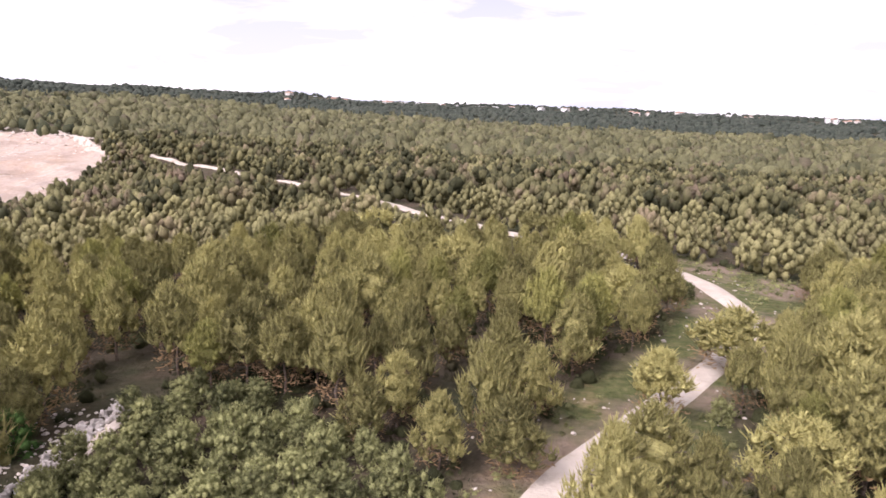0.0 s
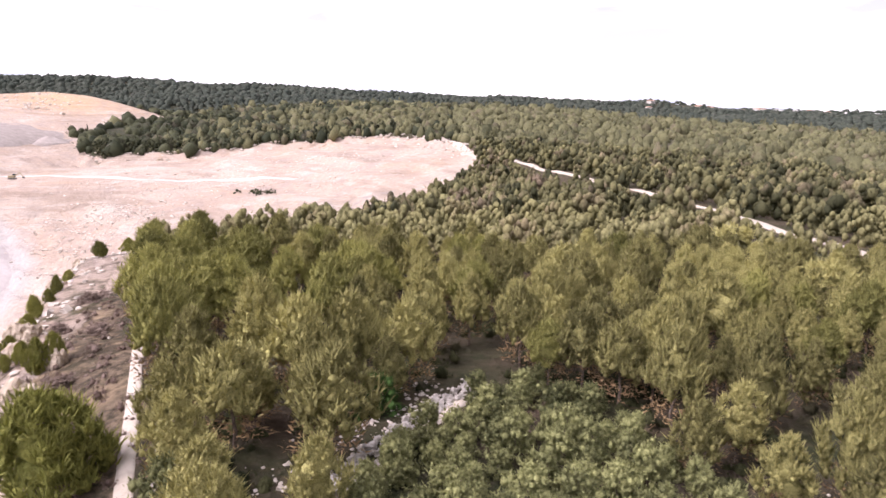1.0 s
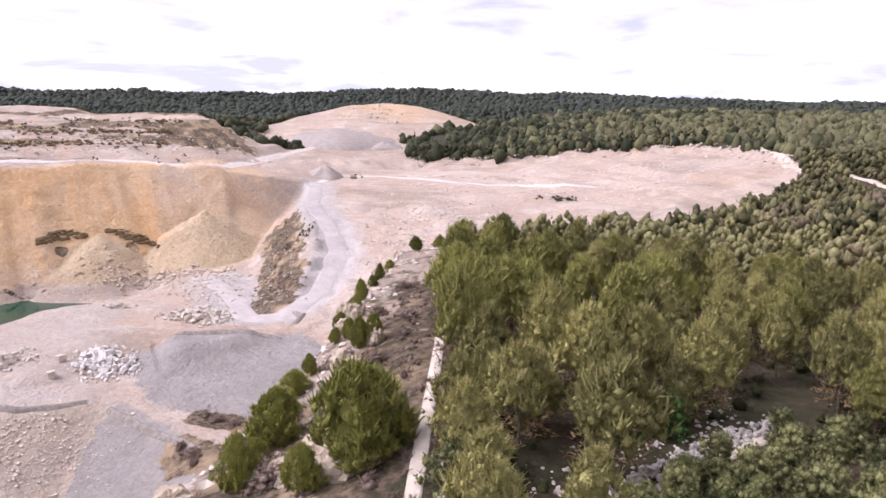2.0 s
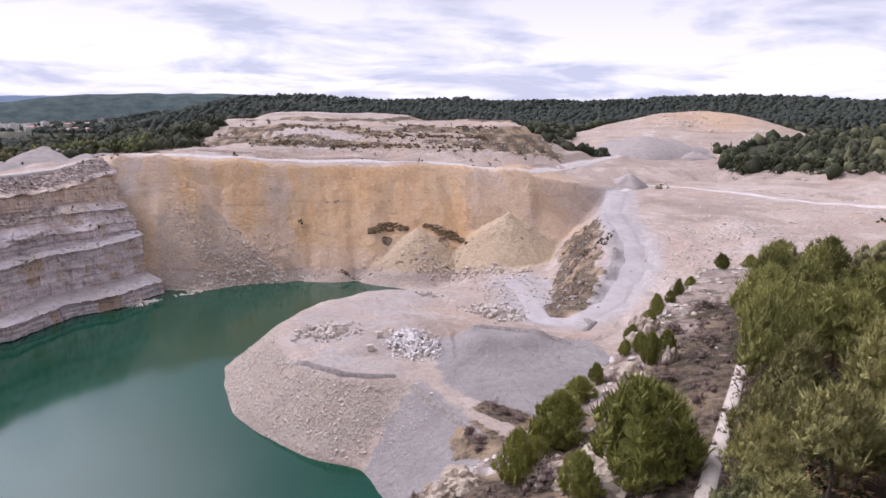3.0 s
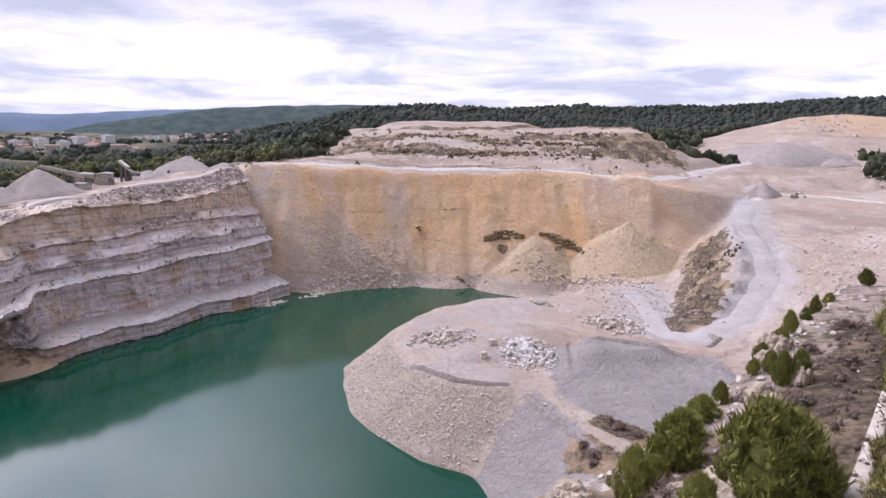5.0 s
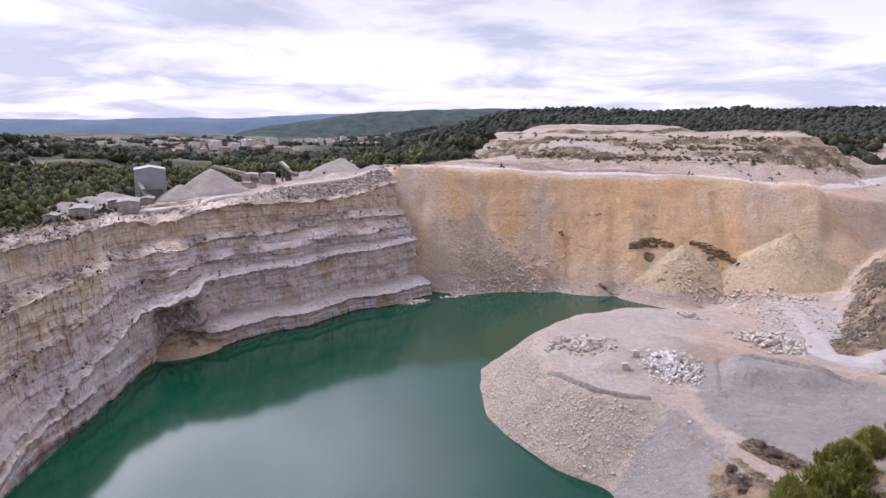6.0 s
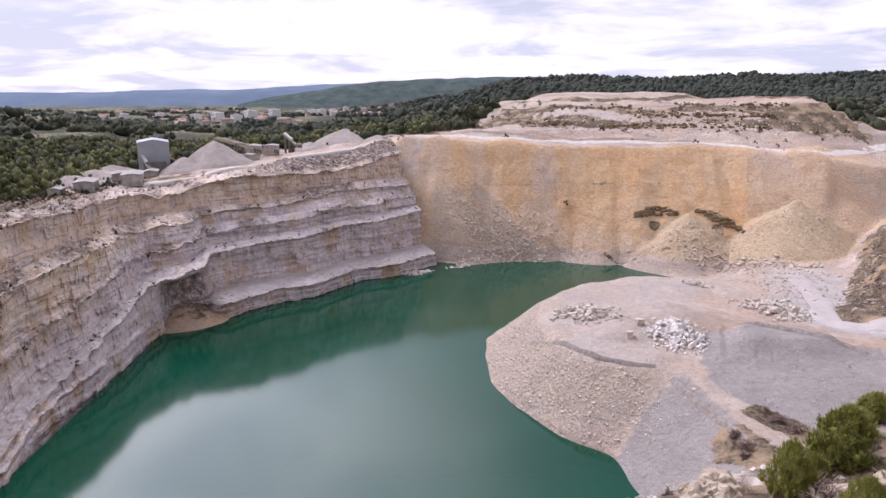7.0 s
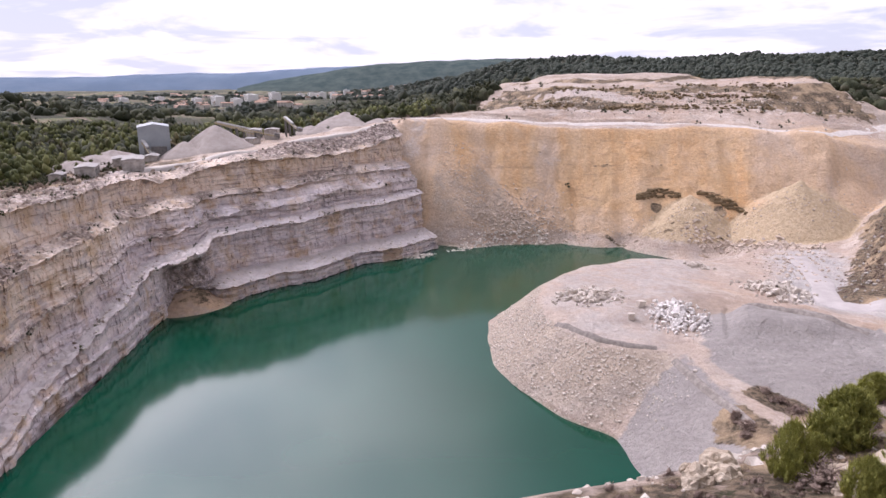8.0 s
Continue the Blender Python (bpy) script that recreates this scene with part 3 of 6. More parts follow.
def sheet_faces(rows, cols, wrap=False):
    i, j = np.meshgrid(np.arange(rows - 1), np.arange(cols if wrap else cols - 1), indexing="ij")
    k = (j + 1) % cols
    return np.stack([i * cols + j, i * cols + k, (i + 1) * cols + k, (i + 1) * cols + j], -1).reshape(-1, 4)


# ---- ground ----
def soft(poly, x, y, w):
    """1 inside the outline, 0 outside, with a soft edge."""
    g = line_gap(list(poly) + [poly[0]], x, y) / w
    return np.clip(0.5 + np.where(inside(poly, x, y), g, -g), 0, 1)


def build_ground():
    bearing = np.concatenate([np.arange(-42, 44, 0.45), np.arange(44, 104, 0.22), np.arange(104, 146, 0.45), np.arange(148, 317, 3.0)])
    d = np.concatenate([np.linspace(8, 34, 12), 35 * 1.0122 ** np.arange(0, 196), np.arange(377, 476, 1.3), 477 * 1.0122 ** np.arange(0, 60), 990 * 1.026 ** np.arange(0, 61), [4800]])
    a = np.radians(bearing)
    x, y = -d[:, None] * np.sin(a), d[:, None] * np.cos(a)
    z = height(x, y)
    q = soft(QUARRY, x, y, 8)
    soil = 1.0 - q
    near_rim = np.clip(1 - line_gap(CREST, x, y) / 14, 0, 1)
    soil = np.where(near_rim > 0.3, 0.45, soil)
    scree = np.clip((-383 - x) / 8, 0, 1) * np.clip((x + 455) / 4, 0, 1) * np.clip((205 - y) / 50, 0, 1) * np.clip((z - 3) / 5, 0, 1) * (y > -110)
    on_fan = fan_share(y, z)
    ragged = y + 26 * rough(x, y, 30, 4, 17)
    main = np.clip((ragged - 1 + 0.25 * np.clip(30 - z, 0, 30)) / 7, 0, 1) * np.clip((122 - ragged) / 16, 0, 1) * np.clip((z - 13 + 0.2 * np.abs(y - 20)) / 10, 0, 1)
    main *= 0.85 + 0.4 * np.exp(-((y - 18) / 14) ** 2)
    corner = 0.8 * np.clip((ragged + 46) / 8, 0, 1) * np.clip((-9 - ragged) / 7, 0, 1) * np.clip((z - 18) / 10, 0, 1)
    edge_run = 0.8 * np.exp(-((y + 66 - 0.5 * (66 - z)) / 6) ** 2) * np.clip((z - 14) / 14, 0, 1)
    ochre = scree * np.clip(np.maximum(np.maximum(main, corner) * (1 - on_fan), edge_run), 0, 1)
    bluish = scree * np.clip(1.25 - np.hypot((y + 5) / 8, (z - 42) / 12), 0, 0.38) + scree * np.clip(1.1 - np.hypot((y + 10) / 14, (z - 26) / 5), 0, 0.4)
    bluish = np.maximum(bluish, 0.62 * np.exp(-((y + 88) / 9) ** 2) * scree * np.clip((z - 36) / 10, 0, 1))
    ochre = np.maximum(ochre, 0.5 * np.clip(1.3 - np.hypot(x + 259, y + 146) / 18, 0, 1))
    cone = np.zeros(x.shape)
    for cx, cy, top, k in CONES[:2]:
        cone = np.maximum(cone, np.clip((top - k * np.hypot(x - cx, y - cy) - z + 3) / 2, 0, 1) * (z > 7))
    mound_top = np.clip(1 - np.hypot(x + 585, y - 190) / 40, 0, 1) * 0.8
    hill_top = np.clip(1 - np.hypot(x + 730, y - 480) / 110, 0, 1) * 0.7
    ochre = np.maximum(ochre, np.maximum(mound_top, hill_top))
    gravel = np.maximum(soft(GREY_HEAP, x, y, 7), soft(GREY_TIP, x, y, 7)) 
    gravel = np.maximum(gravel, 0.45 * soft([(-205, 200), (-175, 235), (-165, 290), (-195, 310), (-240, 250)], x, y, 40))
    yard = np.maximum(np.maximum(soft(PIT_FLOOR, x, y, 16), 0.5 * soft([p[:2] for p in MESA], x, y, 14)), np.clip(1.45 - line_gap(HAUL_ROAD, x, y) / 13, 0, 1))
    tip = np.clip(1.4 - line_gap(MESA[:9], x, y) / 22, 0, 1) * ~inside([p[:2] for p in MESA], x, y) * (z < 15.3) * (x < -165)
    brush = np.clip(1.3 - line_gap([(-366, 160), (-340, 150), (-311, 138), (-280, 122), (-256, 108)], x, y) / (13 + 6 * rough(x, y, 12, 2, 55)), 0, 0.85)
    on_mound = np.clip((-475 - x) / 20, 0, 1) * np.clip((x + 690) / 20, 0, 1) * np.clip((215 - y) / 20, 0, 1) * np.clip((y + 60) / 20, 0, 1)
    band = np.sin(2 * np.pi * (z + 5 * rough(x, y, 50, 3, 15)) / 8)
    brush = np.maximum(brush, on_mound * np.clip(band * 0.5 + 0.42 + 1.2 * rough(x, y, 70, 3, 16) + 0.3 * np.clip((y - 40) / 60, 0, 1), 0, 0.8))
    bluish = np.maximum(bluish, on_mound * np.clip(0.55 + 1.6 * rough(x, y, 60, 3, 19) - 0.3 * np.clip((y - 40) / 80, 0, 1), 0, 0.75))
    spots = [(-170, 52, 6), (-164, 56, 7), (-158, 58, 6), (-159, 43, 6), (-153, 43, 8), (-147, 45, 7), (-404, 56, 4), (-400, 90, 5)]
    for sx, sy, sr in spots:
        brush = np.maximum(brush, np.clip(1.2 - np.hypot(x - sx, y - sy) / sr, 0, 0.9))
    brush = np.maximum(brush, soft(SPUR, x, y, 5) * 0.58)
    brush = np.maximum(brush, np.clip(1.5 - line_gap([p[:2] for p in WALL_RIM[:6]], x, y + 10) / 26, 0, 0.56))
    # debris in the cove: its scrub, and the shadow over it painted as brush
    brush = np.maximum(brush, 0.5 * np.clip(1.6 - np.hypot(x + 262, y + 150) / 14, 0, 1))
    # thin dark beds in the spoil face and low banks along its foot
    brush = np.maximum(brush, scree * np.clip((y - 12) / 12, 0, 1) * np.clip((100 - y) / 14, 0, 1) * np.exp(-((z - 40 - 3 * rough(x, y, 40, 2, 33)) / 1.6) ** 2) * 0.42)
    brush = np.maximum(brush, scree * np.clip((y + 34) / 8, 0, 1) * np.clip((8 - y) / 8, 0, 1) * np.exp(-((z - 47 - 3 * rough(x, y, 40, 2, 34)) / 1.4) ** 2) * 0.36)
    for ridge in ([(-474, 326), (-415, 366), (-343, 408), (-287, 424), (-239, 407), (-190, 374)], [(-320, 352), (-270, 372), (-226, 366)], [(-330, 262), (-290, 292), (-250, 318), (-205, 330)], [(-300, 190), (-270, 215), (-225, 262)], [(-420, 270), (-370, 300), (-320, 330)]):
        brush = np.maximum(brush, inside(QUARRY, x, y) * np.clip(1 - line_gap(ridge, x, y) / 3.4, 0, 1) * 0.56)
    for bank in ([(-394, 4), (-391, 28), (-384, 46), (-381, 70)], [(-386, 62), (-379, 84), (-374, 98)], [(-372, 52), (-366, 74), (-362, 92)]):
        brush = np.maximum(brush, np.clip(1 - line_gap(bank, x, y) / 2.6, 0, 1) * 0.6)
    brush = np.maximum(brush, np.clip(1.2 - line_gap([(-465, -100), (-520, -70), (-560, -45)], x, y) / 22, 0, 0.62))
    bb = np.degrees(np.arctan2(-x, y))
    plain = 0.8 * ((bb > 103) & (bb < 132) & (d[:, None] > 620)) * np.clip(rough(x, y, 90, 2, 66) * 4 + 0.5, 0, 1)
    faces = sheet_faces(len(d), len(bearing), True)[:, ::-1]
    me = mesh_from("ground", np.stack([x, y, z], -1).reshape(-1, 3), faces, GROUND, True,
                   {"soil": soil.ravel(), "scree": scree.ravel(), "ochre": ochre.ravel(), "gravel": np.clip(gravel, 0, 1).ravel(), "brush": brush.ravel(), "cone": cone.ravel(), "spoil": np.maximum(tip, 0.62 * on_fan * scree * np.clip((52 - z) / 20, 0, 1)).ravel(), "bluish": np.clip(bluish, 0, 1).ravel(), "yard": yard.ravel(), "far": np.clip((np.hypot(x, y) - 350) / 400, 0, 1).ravel(), "grass": np.maximum(soft(CLEARING, x, y, 4), plain).ravel()})
    tagged(new("ground", me), "pale quarried limestone ground with wooded soil around it", "ground", kind="structure")


build_ground()


def close_below_eye():
    bm = bmesh.new()
    bm.faces.new([bm.verts.new((9 * math.sin(a * 0.5236), 9 * math.cos(a * 0.5236), 65.6)) for a in range(12)][::-1])
    tagged(part("stony_patch", bm, BARE_SOIL), "bare stony soil under the trees", "ground", kind="structure")


close_below_eye()


def build_lake():
    bm = bmesh.new()
    bm.faces.new([bm.verts.new((x, y, 0)) for x, y in [(-30, -110), (-420, -190), (-420, 100), (-60, 100), (-60, 20)][::-1]])
    tagged(part("water", bm, WATER), "still green water of a flooded quarry lake", "lake", kind="structure")


build_lake()


# ---- stepped rock wall ----
def resample(line, n):
    p = np.array(line, float)
    s = np.concatenate([[0], np.cumsum(np.hypot(*np.diff(p[:, :2], axis=0).T))])
    t = np.linspace(0, s[-1], n)
    return np.stack([np.interp(t, s, p[:, k]) for k in range(p.shape[1])], -1)


def build_wall():
    nu, nv = 700, 220
    low = resample([*SHORE[:12], (-372, -64)], nu)
    top = resample(WALL_RIM, nu)
    u = np.linspace(0, 1, nu)
    right = np.clip((u - 0.6) / 0.02, 0, 1)
    z_p = 6.5
    z_a = np.interp(u, [0, 0.2, 0.31, 0.5, 0.62, 1], [3, 5, 7, 19, 25, 28])
    z_b = np.interp(u, [0, 0.4, 1], [33, 38, 43]) + 4 * rough(u * 400, u * 0, 45, 3, 85)
    z_r = top[:, 2] + 2.6 * rough(u * 400, u * 0, 22, 4, 84)
    wide_a, wide_b = 0.05 * rough(u * 400, u * 0, 30, 3, 80), 0.08 * rough(u * 400, u * 0, 36, 3, 81)
    thinning = np.clip(0.45 + 2.2 * rough(u * 400, u * 0, 50, 3, 82), 0.08, 1)
    top_slope = np.clip((u - 0.7) / 0.08, 0, 1)
    v = np.linspace(0, 1, nv)
    w, z = np.zeros((nu, nv)), np.zeros((nu, nv))
    ledge, tier = np.zeros((nu, nv)), np.zeros((nu, nv))
    left_w = np.array([0, 0.02, 0.03, 0.07, 0.24, 0.30, 0.36, 0.41, 0.62, 0.68, 1.0])
    right_w = np.array([0, 0.02, 0.27, 0.30, 0.40, 0.43, 0.52, 0.55, 0.67, 0.71, 1.0])
    for i in range(nu):
        r = right[i]
        kw = left_w * (1 - r) + right_w * r
        kw[4:7] += wide_a[i] * (1 - 0.5 * r)
        kw[8] += wide_b[i]
        kw[6] = kw[5] + (kw[6] - kw[5]) * thinning[i]
        foot, half = min(z_p, z_a[i] * 0.6), z_a[i] + (z_b[i] - z_a[i]) * (0.5 + 2 * wide_a[i])
        kz = np.array([-4, foot, foot + 0.5 + 1.5 * r, z_a[i], z_a[i] + 0.8 + 1.2 * r, half, half + 0.8 + 1.6 * r, z_b[i], z_b[i] + 2.5 + 30 * wide_b[i], z_r[i] - 1.0 - 6 * top_slope[i], z_r[i] + 0.2])
        s = np.concatenate([[0], np.cumsum(np.hypot(np.diff(kw) * 42, np.diff(kz)))])
        t = v * s[-1]
        w[i], z[i] = np.interp(t, s, kw), np.interp(t, s, kz)
        tier[i] = 1.0 * ((t > s[1]) & (t < s[2])) + (1 - 0.35 * r) * ((t > s[3]) & (t < s[4])) + 0.3 * ((t > s[5]) & (t < s[6])) + 0.2 * (t > s[7])
        ledge[i] = ((t > s[1]) & (t < s[2])) | ((t > s[3]) & (t < s[4])) | ((t > s[5]) & (t < s[6])) | ((t > s[7]) & (t < s[8])) | (t > s[9])
    x = low[:, 0:1] + (top[:, 0:1] - low[:, 0:1]) * w
    y = low[:, 1:2] + (top[:, 1:2] - low[:, 1:2]) * w
    dirn = top[:, :2] - low[:, :2]
    dirn /= np.linalg.norm(dirn, axis=1)[:, None]
    along = u[:, None] * 400 + 0 * w

    def chance(a, b, p, q):
        c = np.sin(np.floor(a) * p + np.floor(b) * q) * 43758.5453
        return c - np.floor(c)

    # beds of uneven thickness, each set back a little more or less, split into blocks by upright joints
    lift = z + 1.2 * rough(along, z * 0, 60, 2, 61)
    bed = chance(lift / 1.5 + 0.6 * rough(lift, along * 0.02, 3, 2, 65), 0 * along, 12.9898, 1.0) * 1.3
    big_bed = chance(lift / 4.4, 0 * along, 91.17, 1.0) * 1.8
    blocks = chance(along / 2.4 + 2.5 * rough(along, z, 9, 2, 60), lift / 1.5, 12.9898, 78.233) * 1.0
    blocks = blocks + chance(along / 6.5 + 2 * rough(along, z, 16, 2, 62), lift / 4.4, 37.719, 11.135) * 1.4
    joints = rough(along, z * 0.3, 8.0, 5, 33) * 1.5 + rough(along, z, 3.0, 3, 35) * 1.3
    bays = rough(along, z * 0.25, 34.0, 4, 40) * (6.0 - 3.5 * right[:, None])
    cove = np.exp(-((u[:, None] - 0.578) / 0.03) ** 4) * np.clip((z_a[:, None] - 2 - z) / 4, 0, 1) * 11
    grooves = 0.5 * np.exp(-(rough(along, z * 0.12, 5, 3, 64) / 0.045) ** 2)
    push = (bed + big_bed + blocks + grooves) * (1 - ledge) + joints * (1 - 0.5 * ledge) + bays + cove
    # scrub on rim and ledges; the cove's recess is shaded with the same colour
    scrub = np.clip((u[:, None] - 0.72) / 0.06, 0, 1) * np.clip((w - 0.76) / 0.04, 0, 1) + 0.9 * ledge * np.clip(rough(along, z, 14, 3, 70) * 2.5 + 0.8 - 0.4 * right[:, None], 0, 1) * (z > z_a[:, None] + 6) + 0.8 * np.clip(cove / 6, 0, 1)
    x, y = x + dirn[:, 0:1] * push, y + dirn[:, 1:2] * push
    z = z + ledge * (rough(x, y, 5, 4, 50) * 1.5 + rough(x, y, 1.7, 2, 51) * 0.8) * (1.1 - 0.5 * right[:, None])
    tan = np.clip((z - z_a[:, None] - 3) / 20, 0, 1) * 0.75 + 0.15
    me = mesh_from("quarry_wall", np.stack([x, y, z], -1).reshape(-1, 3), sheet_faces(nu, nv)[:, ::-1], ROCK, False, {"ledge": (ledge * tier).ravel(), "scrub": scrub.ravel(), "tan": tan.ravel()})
    tagged(new("quarry_wall", me), "stepped grey and tan limestone quarry wall with ledges", "quarry wall", kind="structure")
    return x, y, z, ledge


WALL_X, WALL_Y, WALL_Z, WALL_LEDGE = build_wall()


# ---- tracks ----
def build_track(name, line, width, label, surface=None):
    p = resample(line, max(8, int(len(line) * 14)))
    q = p.copy()
    for _ in range(12):
        q[1:-1, :2] = (q[:-2, :2] + 2 * q[1:-1, :2] + q[2:, :2]) / 4
    t = np.gradient(q[:, :2], axis=0)
    t /= np.linalg.norm(t, axis=1)[:, None]
    k = np.array([-1, -0.72, -0.45, -0.15, 0.15, 0.45, 0.72, 1]) * width / 2
    wob = 1 + 0.25 * rough(q[:, 0], q[:, 1], 9, 2, 77)
    x = q[:, 0:1] - t[:, 1:2] * k * wob[:, None]
    y = q[:, 1:2] + t[:, 0:1] * k * wob[:, None]
    z = height(x, y) + np.array([-0.5, 0.2, 0.22, 0.3, 0.3, 0.22, 0.2, -0.5]) * min(1, 0.25 + width / 5)
    me = mesh_from(name, np.stack([x, y, z], -1).reshape(-1, 3), sheet_faces(len(q), 8), surface or TRACK, True)
    tagged(new(name, me), label, "track", kind="structure")


FOREST_TRACK = [(3, 34), (7, 43), (12, 50), (18, 57), (24, 63), (33, 74), (42, 89), (42, 104), (38, 120), (10, 155), (-7, 179), (-32, 219), (-71, 264), (-115, 309), (-175, 360)]
UPPER_TRACK = [(-175, 362), (-284, 482), (-384, 585)]
RIM_PATH = [(-30, 20), (-41, 29), (-47, 34), (-54, 40), (-66, 50)]
build_track("forest_track", FOREST_TRACK, 4.0, "pale gravel forest track winding between pines")
build_track("upper_track", UPPER_TRACK, 6, "pale track climbing the wooded hill")
build_track("haul_road", HAUL_ROAD, 11, "wide pale haul road climbing out of the quarry", ROAD)
LEFT_ROAD = [(-285, -202), (-312, -190), (-330, -168), (-356, -148), (-390, -128), (-425, -110), (-450, -96), (-460, -60)]
SLOPE_TRACK = [(-418, 211), (-440, 240), (-425, 262), (-380, 280), (-330, 300), (-270, 318)]
GATE_ROAD = [(-440, 158), (-474, 196), (-542, 263), (-600, 330)]
build_track("plant_road", LEFT_ROAD, 6, "pale dusty road from the plant along the wall's rim", PALE_ROAD)
build_track("slope_track", SLOPE_TRACK, 6, "faint pale machine track across the bare slope", PALE_ROAD)
build_track("upper_haul_road", GATE_ROAD, 9, "pale haul road past the spoil mound", PALE_ROAD)
build_track("rim_road", RIM_BACK, 7, "pale dusty road along the quarry rim", PALE_ROAD)
build_track("stony_path", [(-27, 30), (-26.9, 38), (-27.2, 45), (-26.8, 52), (-26, 58)], 1.6, "pale stony path beside a tumbled wall", TRACK)
build_track("rim_path", RIM_PATH, 1.5, "narrow pale path beside the quarry edge", TRACK)


# ---- loose rock ----
PHI = (1 + 5 ** 0.5) / 2
ICO_V = np.array([(-1, PHI, 0), (1, PHI, 0), (-1, -PHI, 0), (1, -PHI, 0), (0, -1, PHI), (0, 1, PHI), (0, -1, -PHI), (0, 1, -PHI), (PHI, 0, -1), (PHI, 0, 1), (-PHI, 0, -1), (-PHI, 0, 1)]) / np.hypot(1, PHI)
ICO_F = np.array([(0, 11, 5), (0, 5, 1), (0, 1, 7), (0, 7, 10), (0, 10, 11), (1, 5, 9), (5, 11, 4), (11, 10, 2), (10, 7, 6), (7, 1, 8), (3, 9, 4), (3, 4, 2), (3, 2, 6), (3, 6, 8), (3, 8, 9), (4, 9, 5), (2, 4, 11), (6, 2, 10), (8, 6, 7), (9, 8, 1)])
CUBE_V = np.array([(x, y, z) for x in (-1, 1) for y in (-1, 1) for z in (-1, 1)], float)
CUBE_F = np.array([(0, 1, 3), (0, 3, 2), (4, 6, 7), (4, 7, 5), (0, 4, 5), (0, 5, 1), (2, 3, 7), (2, 7, 6), (0, 2, 6), (0, 6, 4), (1, 5, 7), (1, 7, 3)])
rock_rng = np.random.default_rng(11)


def rock_shape(rng):
    """An angular broken block: a cube with its corners cut by chance, or a lumpy stone."""
    if rng.random() < 0.55:
        bm = bmesh.new()
        bmesh.ops.create_cube(bm, size=2)
        bmesh.ops.bevel(bm, geom=bm.edges[:], offset=0.18, segments=1, affect="EDGES")
        for v in bm.verts:
            v.co += Vector(rng.uniform(-0.22, 0.22, 3))
        bmesh.ops.triangulate(bm, faces=bm.faces[:])
        bm.verts.index_update()
        vs = np.array([v.co[:] for v in bm.verts])
        fs = np.array([[v.index for v in f.verts] for f in bm.faces])
        bm.free()
    else:
        vs, fs = ICO_V * rng.uniform(0.75, 1.2, (12, 1)), ICO_F
    return vs * rng.uniform(0.65, 1.1, 3), fs


ROCK_SHAPES = [rock_shape(rock_rng) for _ in range(10)]
ROCK_MESHES = [mesh_from("rock", v, f, STONE) for v, f in ROCK_SHAPES]
WALL_STONES = [mesh_from("stone", v, f, GREY_STONE) for v, f in ROCK_SHAPES]


def turn(rng):
    return Euler(rng.uniform(0, 6.28, 3)).to_matrix()


def build_pile(name, label, outline, count, size, tall, rng, shapes=None):
    """A heap of broken blocks, each a piece of its own."""
    c = np.mean(np.array(outline, float), 0)
    base = float(height(c[0], c[1]))
    pile = new(name)
    pile.location = (c[0], c[1], base)
    tagged(pile, label, "rock pile", "rock piles on the mesa")
    spread = np.abs(np.array(outline) - c).max(0) + 0.1
    k = 0
    while k < count:
        x, y = c + rng.normal(size=2) * spread * 0.55
        r = np.hypot((x - c[0]) / spread[0], (y - c[1]) / spread[1])
        if r > 1.25:
            continue
        s = size * rng.uniform(0.45, 1.25) * (1.15 - 0.35 * r)
        ob = new("rock", (shapes or ROCK_MESHES)[rng.integers(10)])
        ob.parent = pile
        z = float(height(x, y)) + max(0, tall * (1 - r)) * rng.uniform(0.1, 1) + s * 0.25
        ob.matrix_basis = Matrix.LocRotScale((x - c[0], y - c[1], z - base), Euler(rng.uniform(0, 6.28, 3)), (s, s, s * 0.8))
        k += 1


WHITE_STONE = plain_material("fresh_white_limestone", (0.54, 0.50, 0.47), (0.78, 0.745, 0.71), 0.9, 0.9, 0.2, 0.4)
WHITE_ROCKS = []
for me in ROCK_MESHES:
    w = me.copy()
    w.materials.clear()
    w.materials.append(WHITE_STONE)
    WHITE_ROCKS.append(w)
build_pile("rock_pile", "heap of large pale broken limestone blocks", [(-230, 31), (-235, 40), (-224, 49), (-206, 45), (-208, 34)], 300, 0.78, 3.4, rock_rng, WHITE_ROCKS)
build_pile("rock_pile", "low spread of pale brown rubble blocks", [(-230, 1), (-236, 15), (-250, 24), (-247, 6)], 170, 0.85, 1.4, rock_rng)
build_pile("rock_pile", "rough heap of brown and pale boulders", [(-252, 68), (-278, 86), (-262, 92), (-256, 76)], 150, 1.05, 2.4, rock_rng)
build_pile("rock_pile", "small line of broken blocks", [(-289, 50), (-296, 66)], 26, 1.0, 1.0, rock_rng)
for x, y, s in ((-230.3, 29.0, 1.6), (-216.8, 24.6, 1.4)):
    ob = new("stone_block", ROCK_MESHES[0])
    ob.matrix_basis = Matrix.LocRotScale((x, y, float(height(x, y)) + s * 0.5), Euler((0, 0, x)), (s * 1.3, s, s * 0.8))
    tagged(ob, "single large pale quarried stone block", "stone block", "single blocks on the mesa")


def joined(name, label, category, shapes, spots, material, rng, squash=0.75, sink=0.15):
    """Many small pieces in one mesh; spots: x, y, size."""
    vs, fs, n = [], [], 0
    z = height(spots[:, 0], spots[:, 1])
    for (x, y, s), zz in zip(spots, z):
        v, f = shapes[rng.integers(len(shapes))]
        v = v @ np.array(turn(rng)).T * [s, s, s * squash] + [x, y, zz + s * sink]
        vs.append(v)
        fs.append(f + n)
        n += len(v)
    return tagged(new(name, mesh_from(name, np.concatenate(vs), np.concatenate(fs), material)), label, category, kind="stuff")


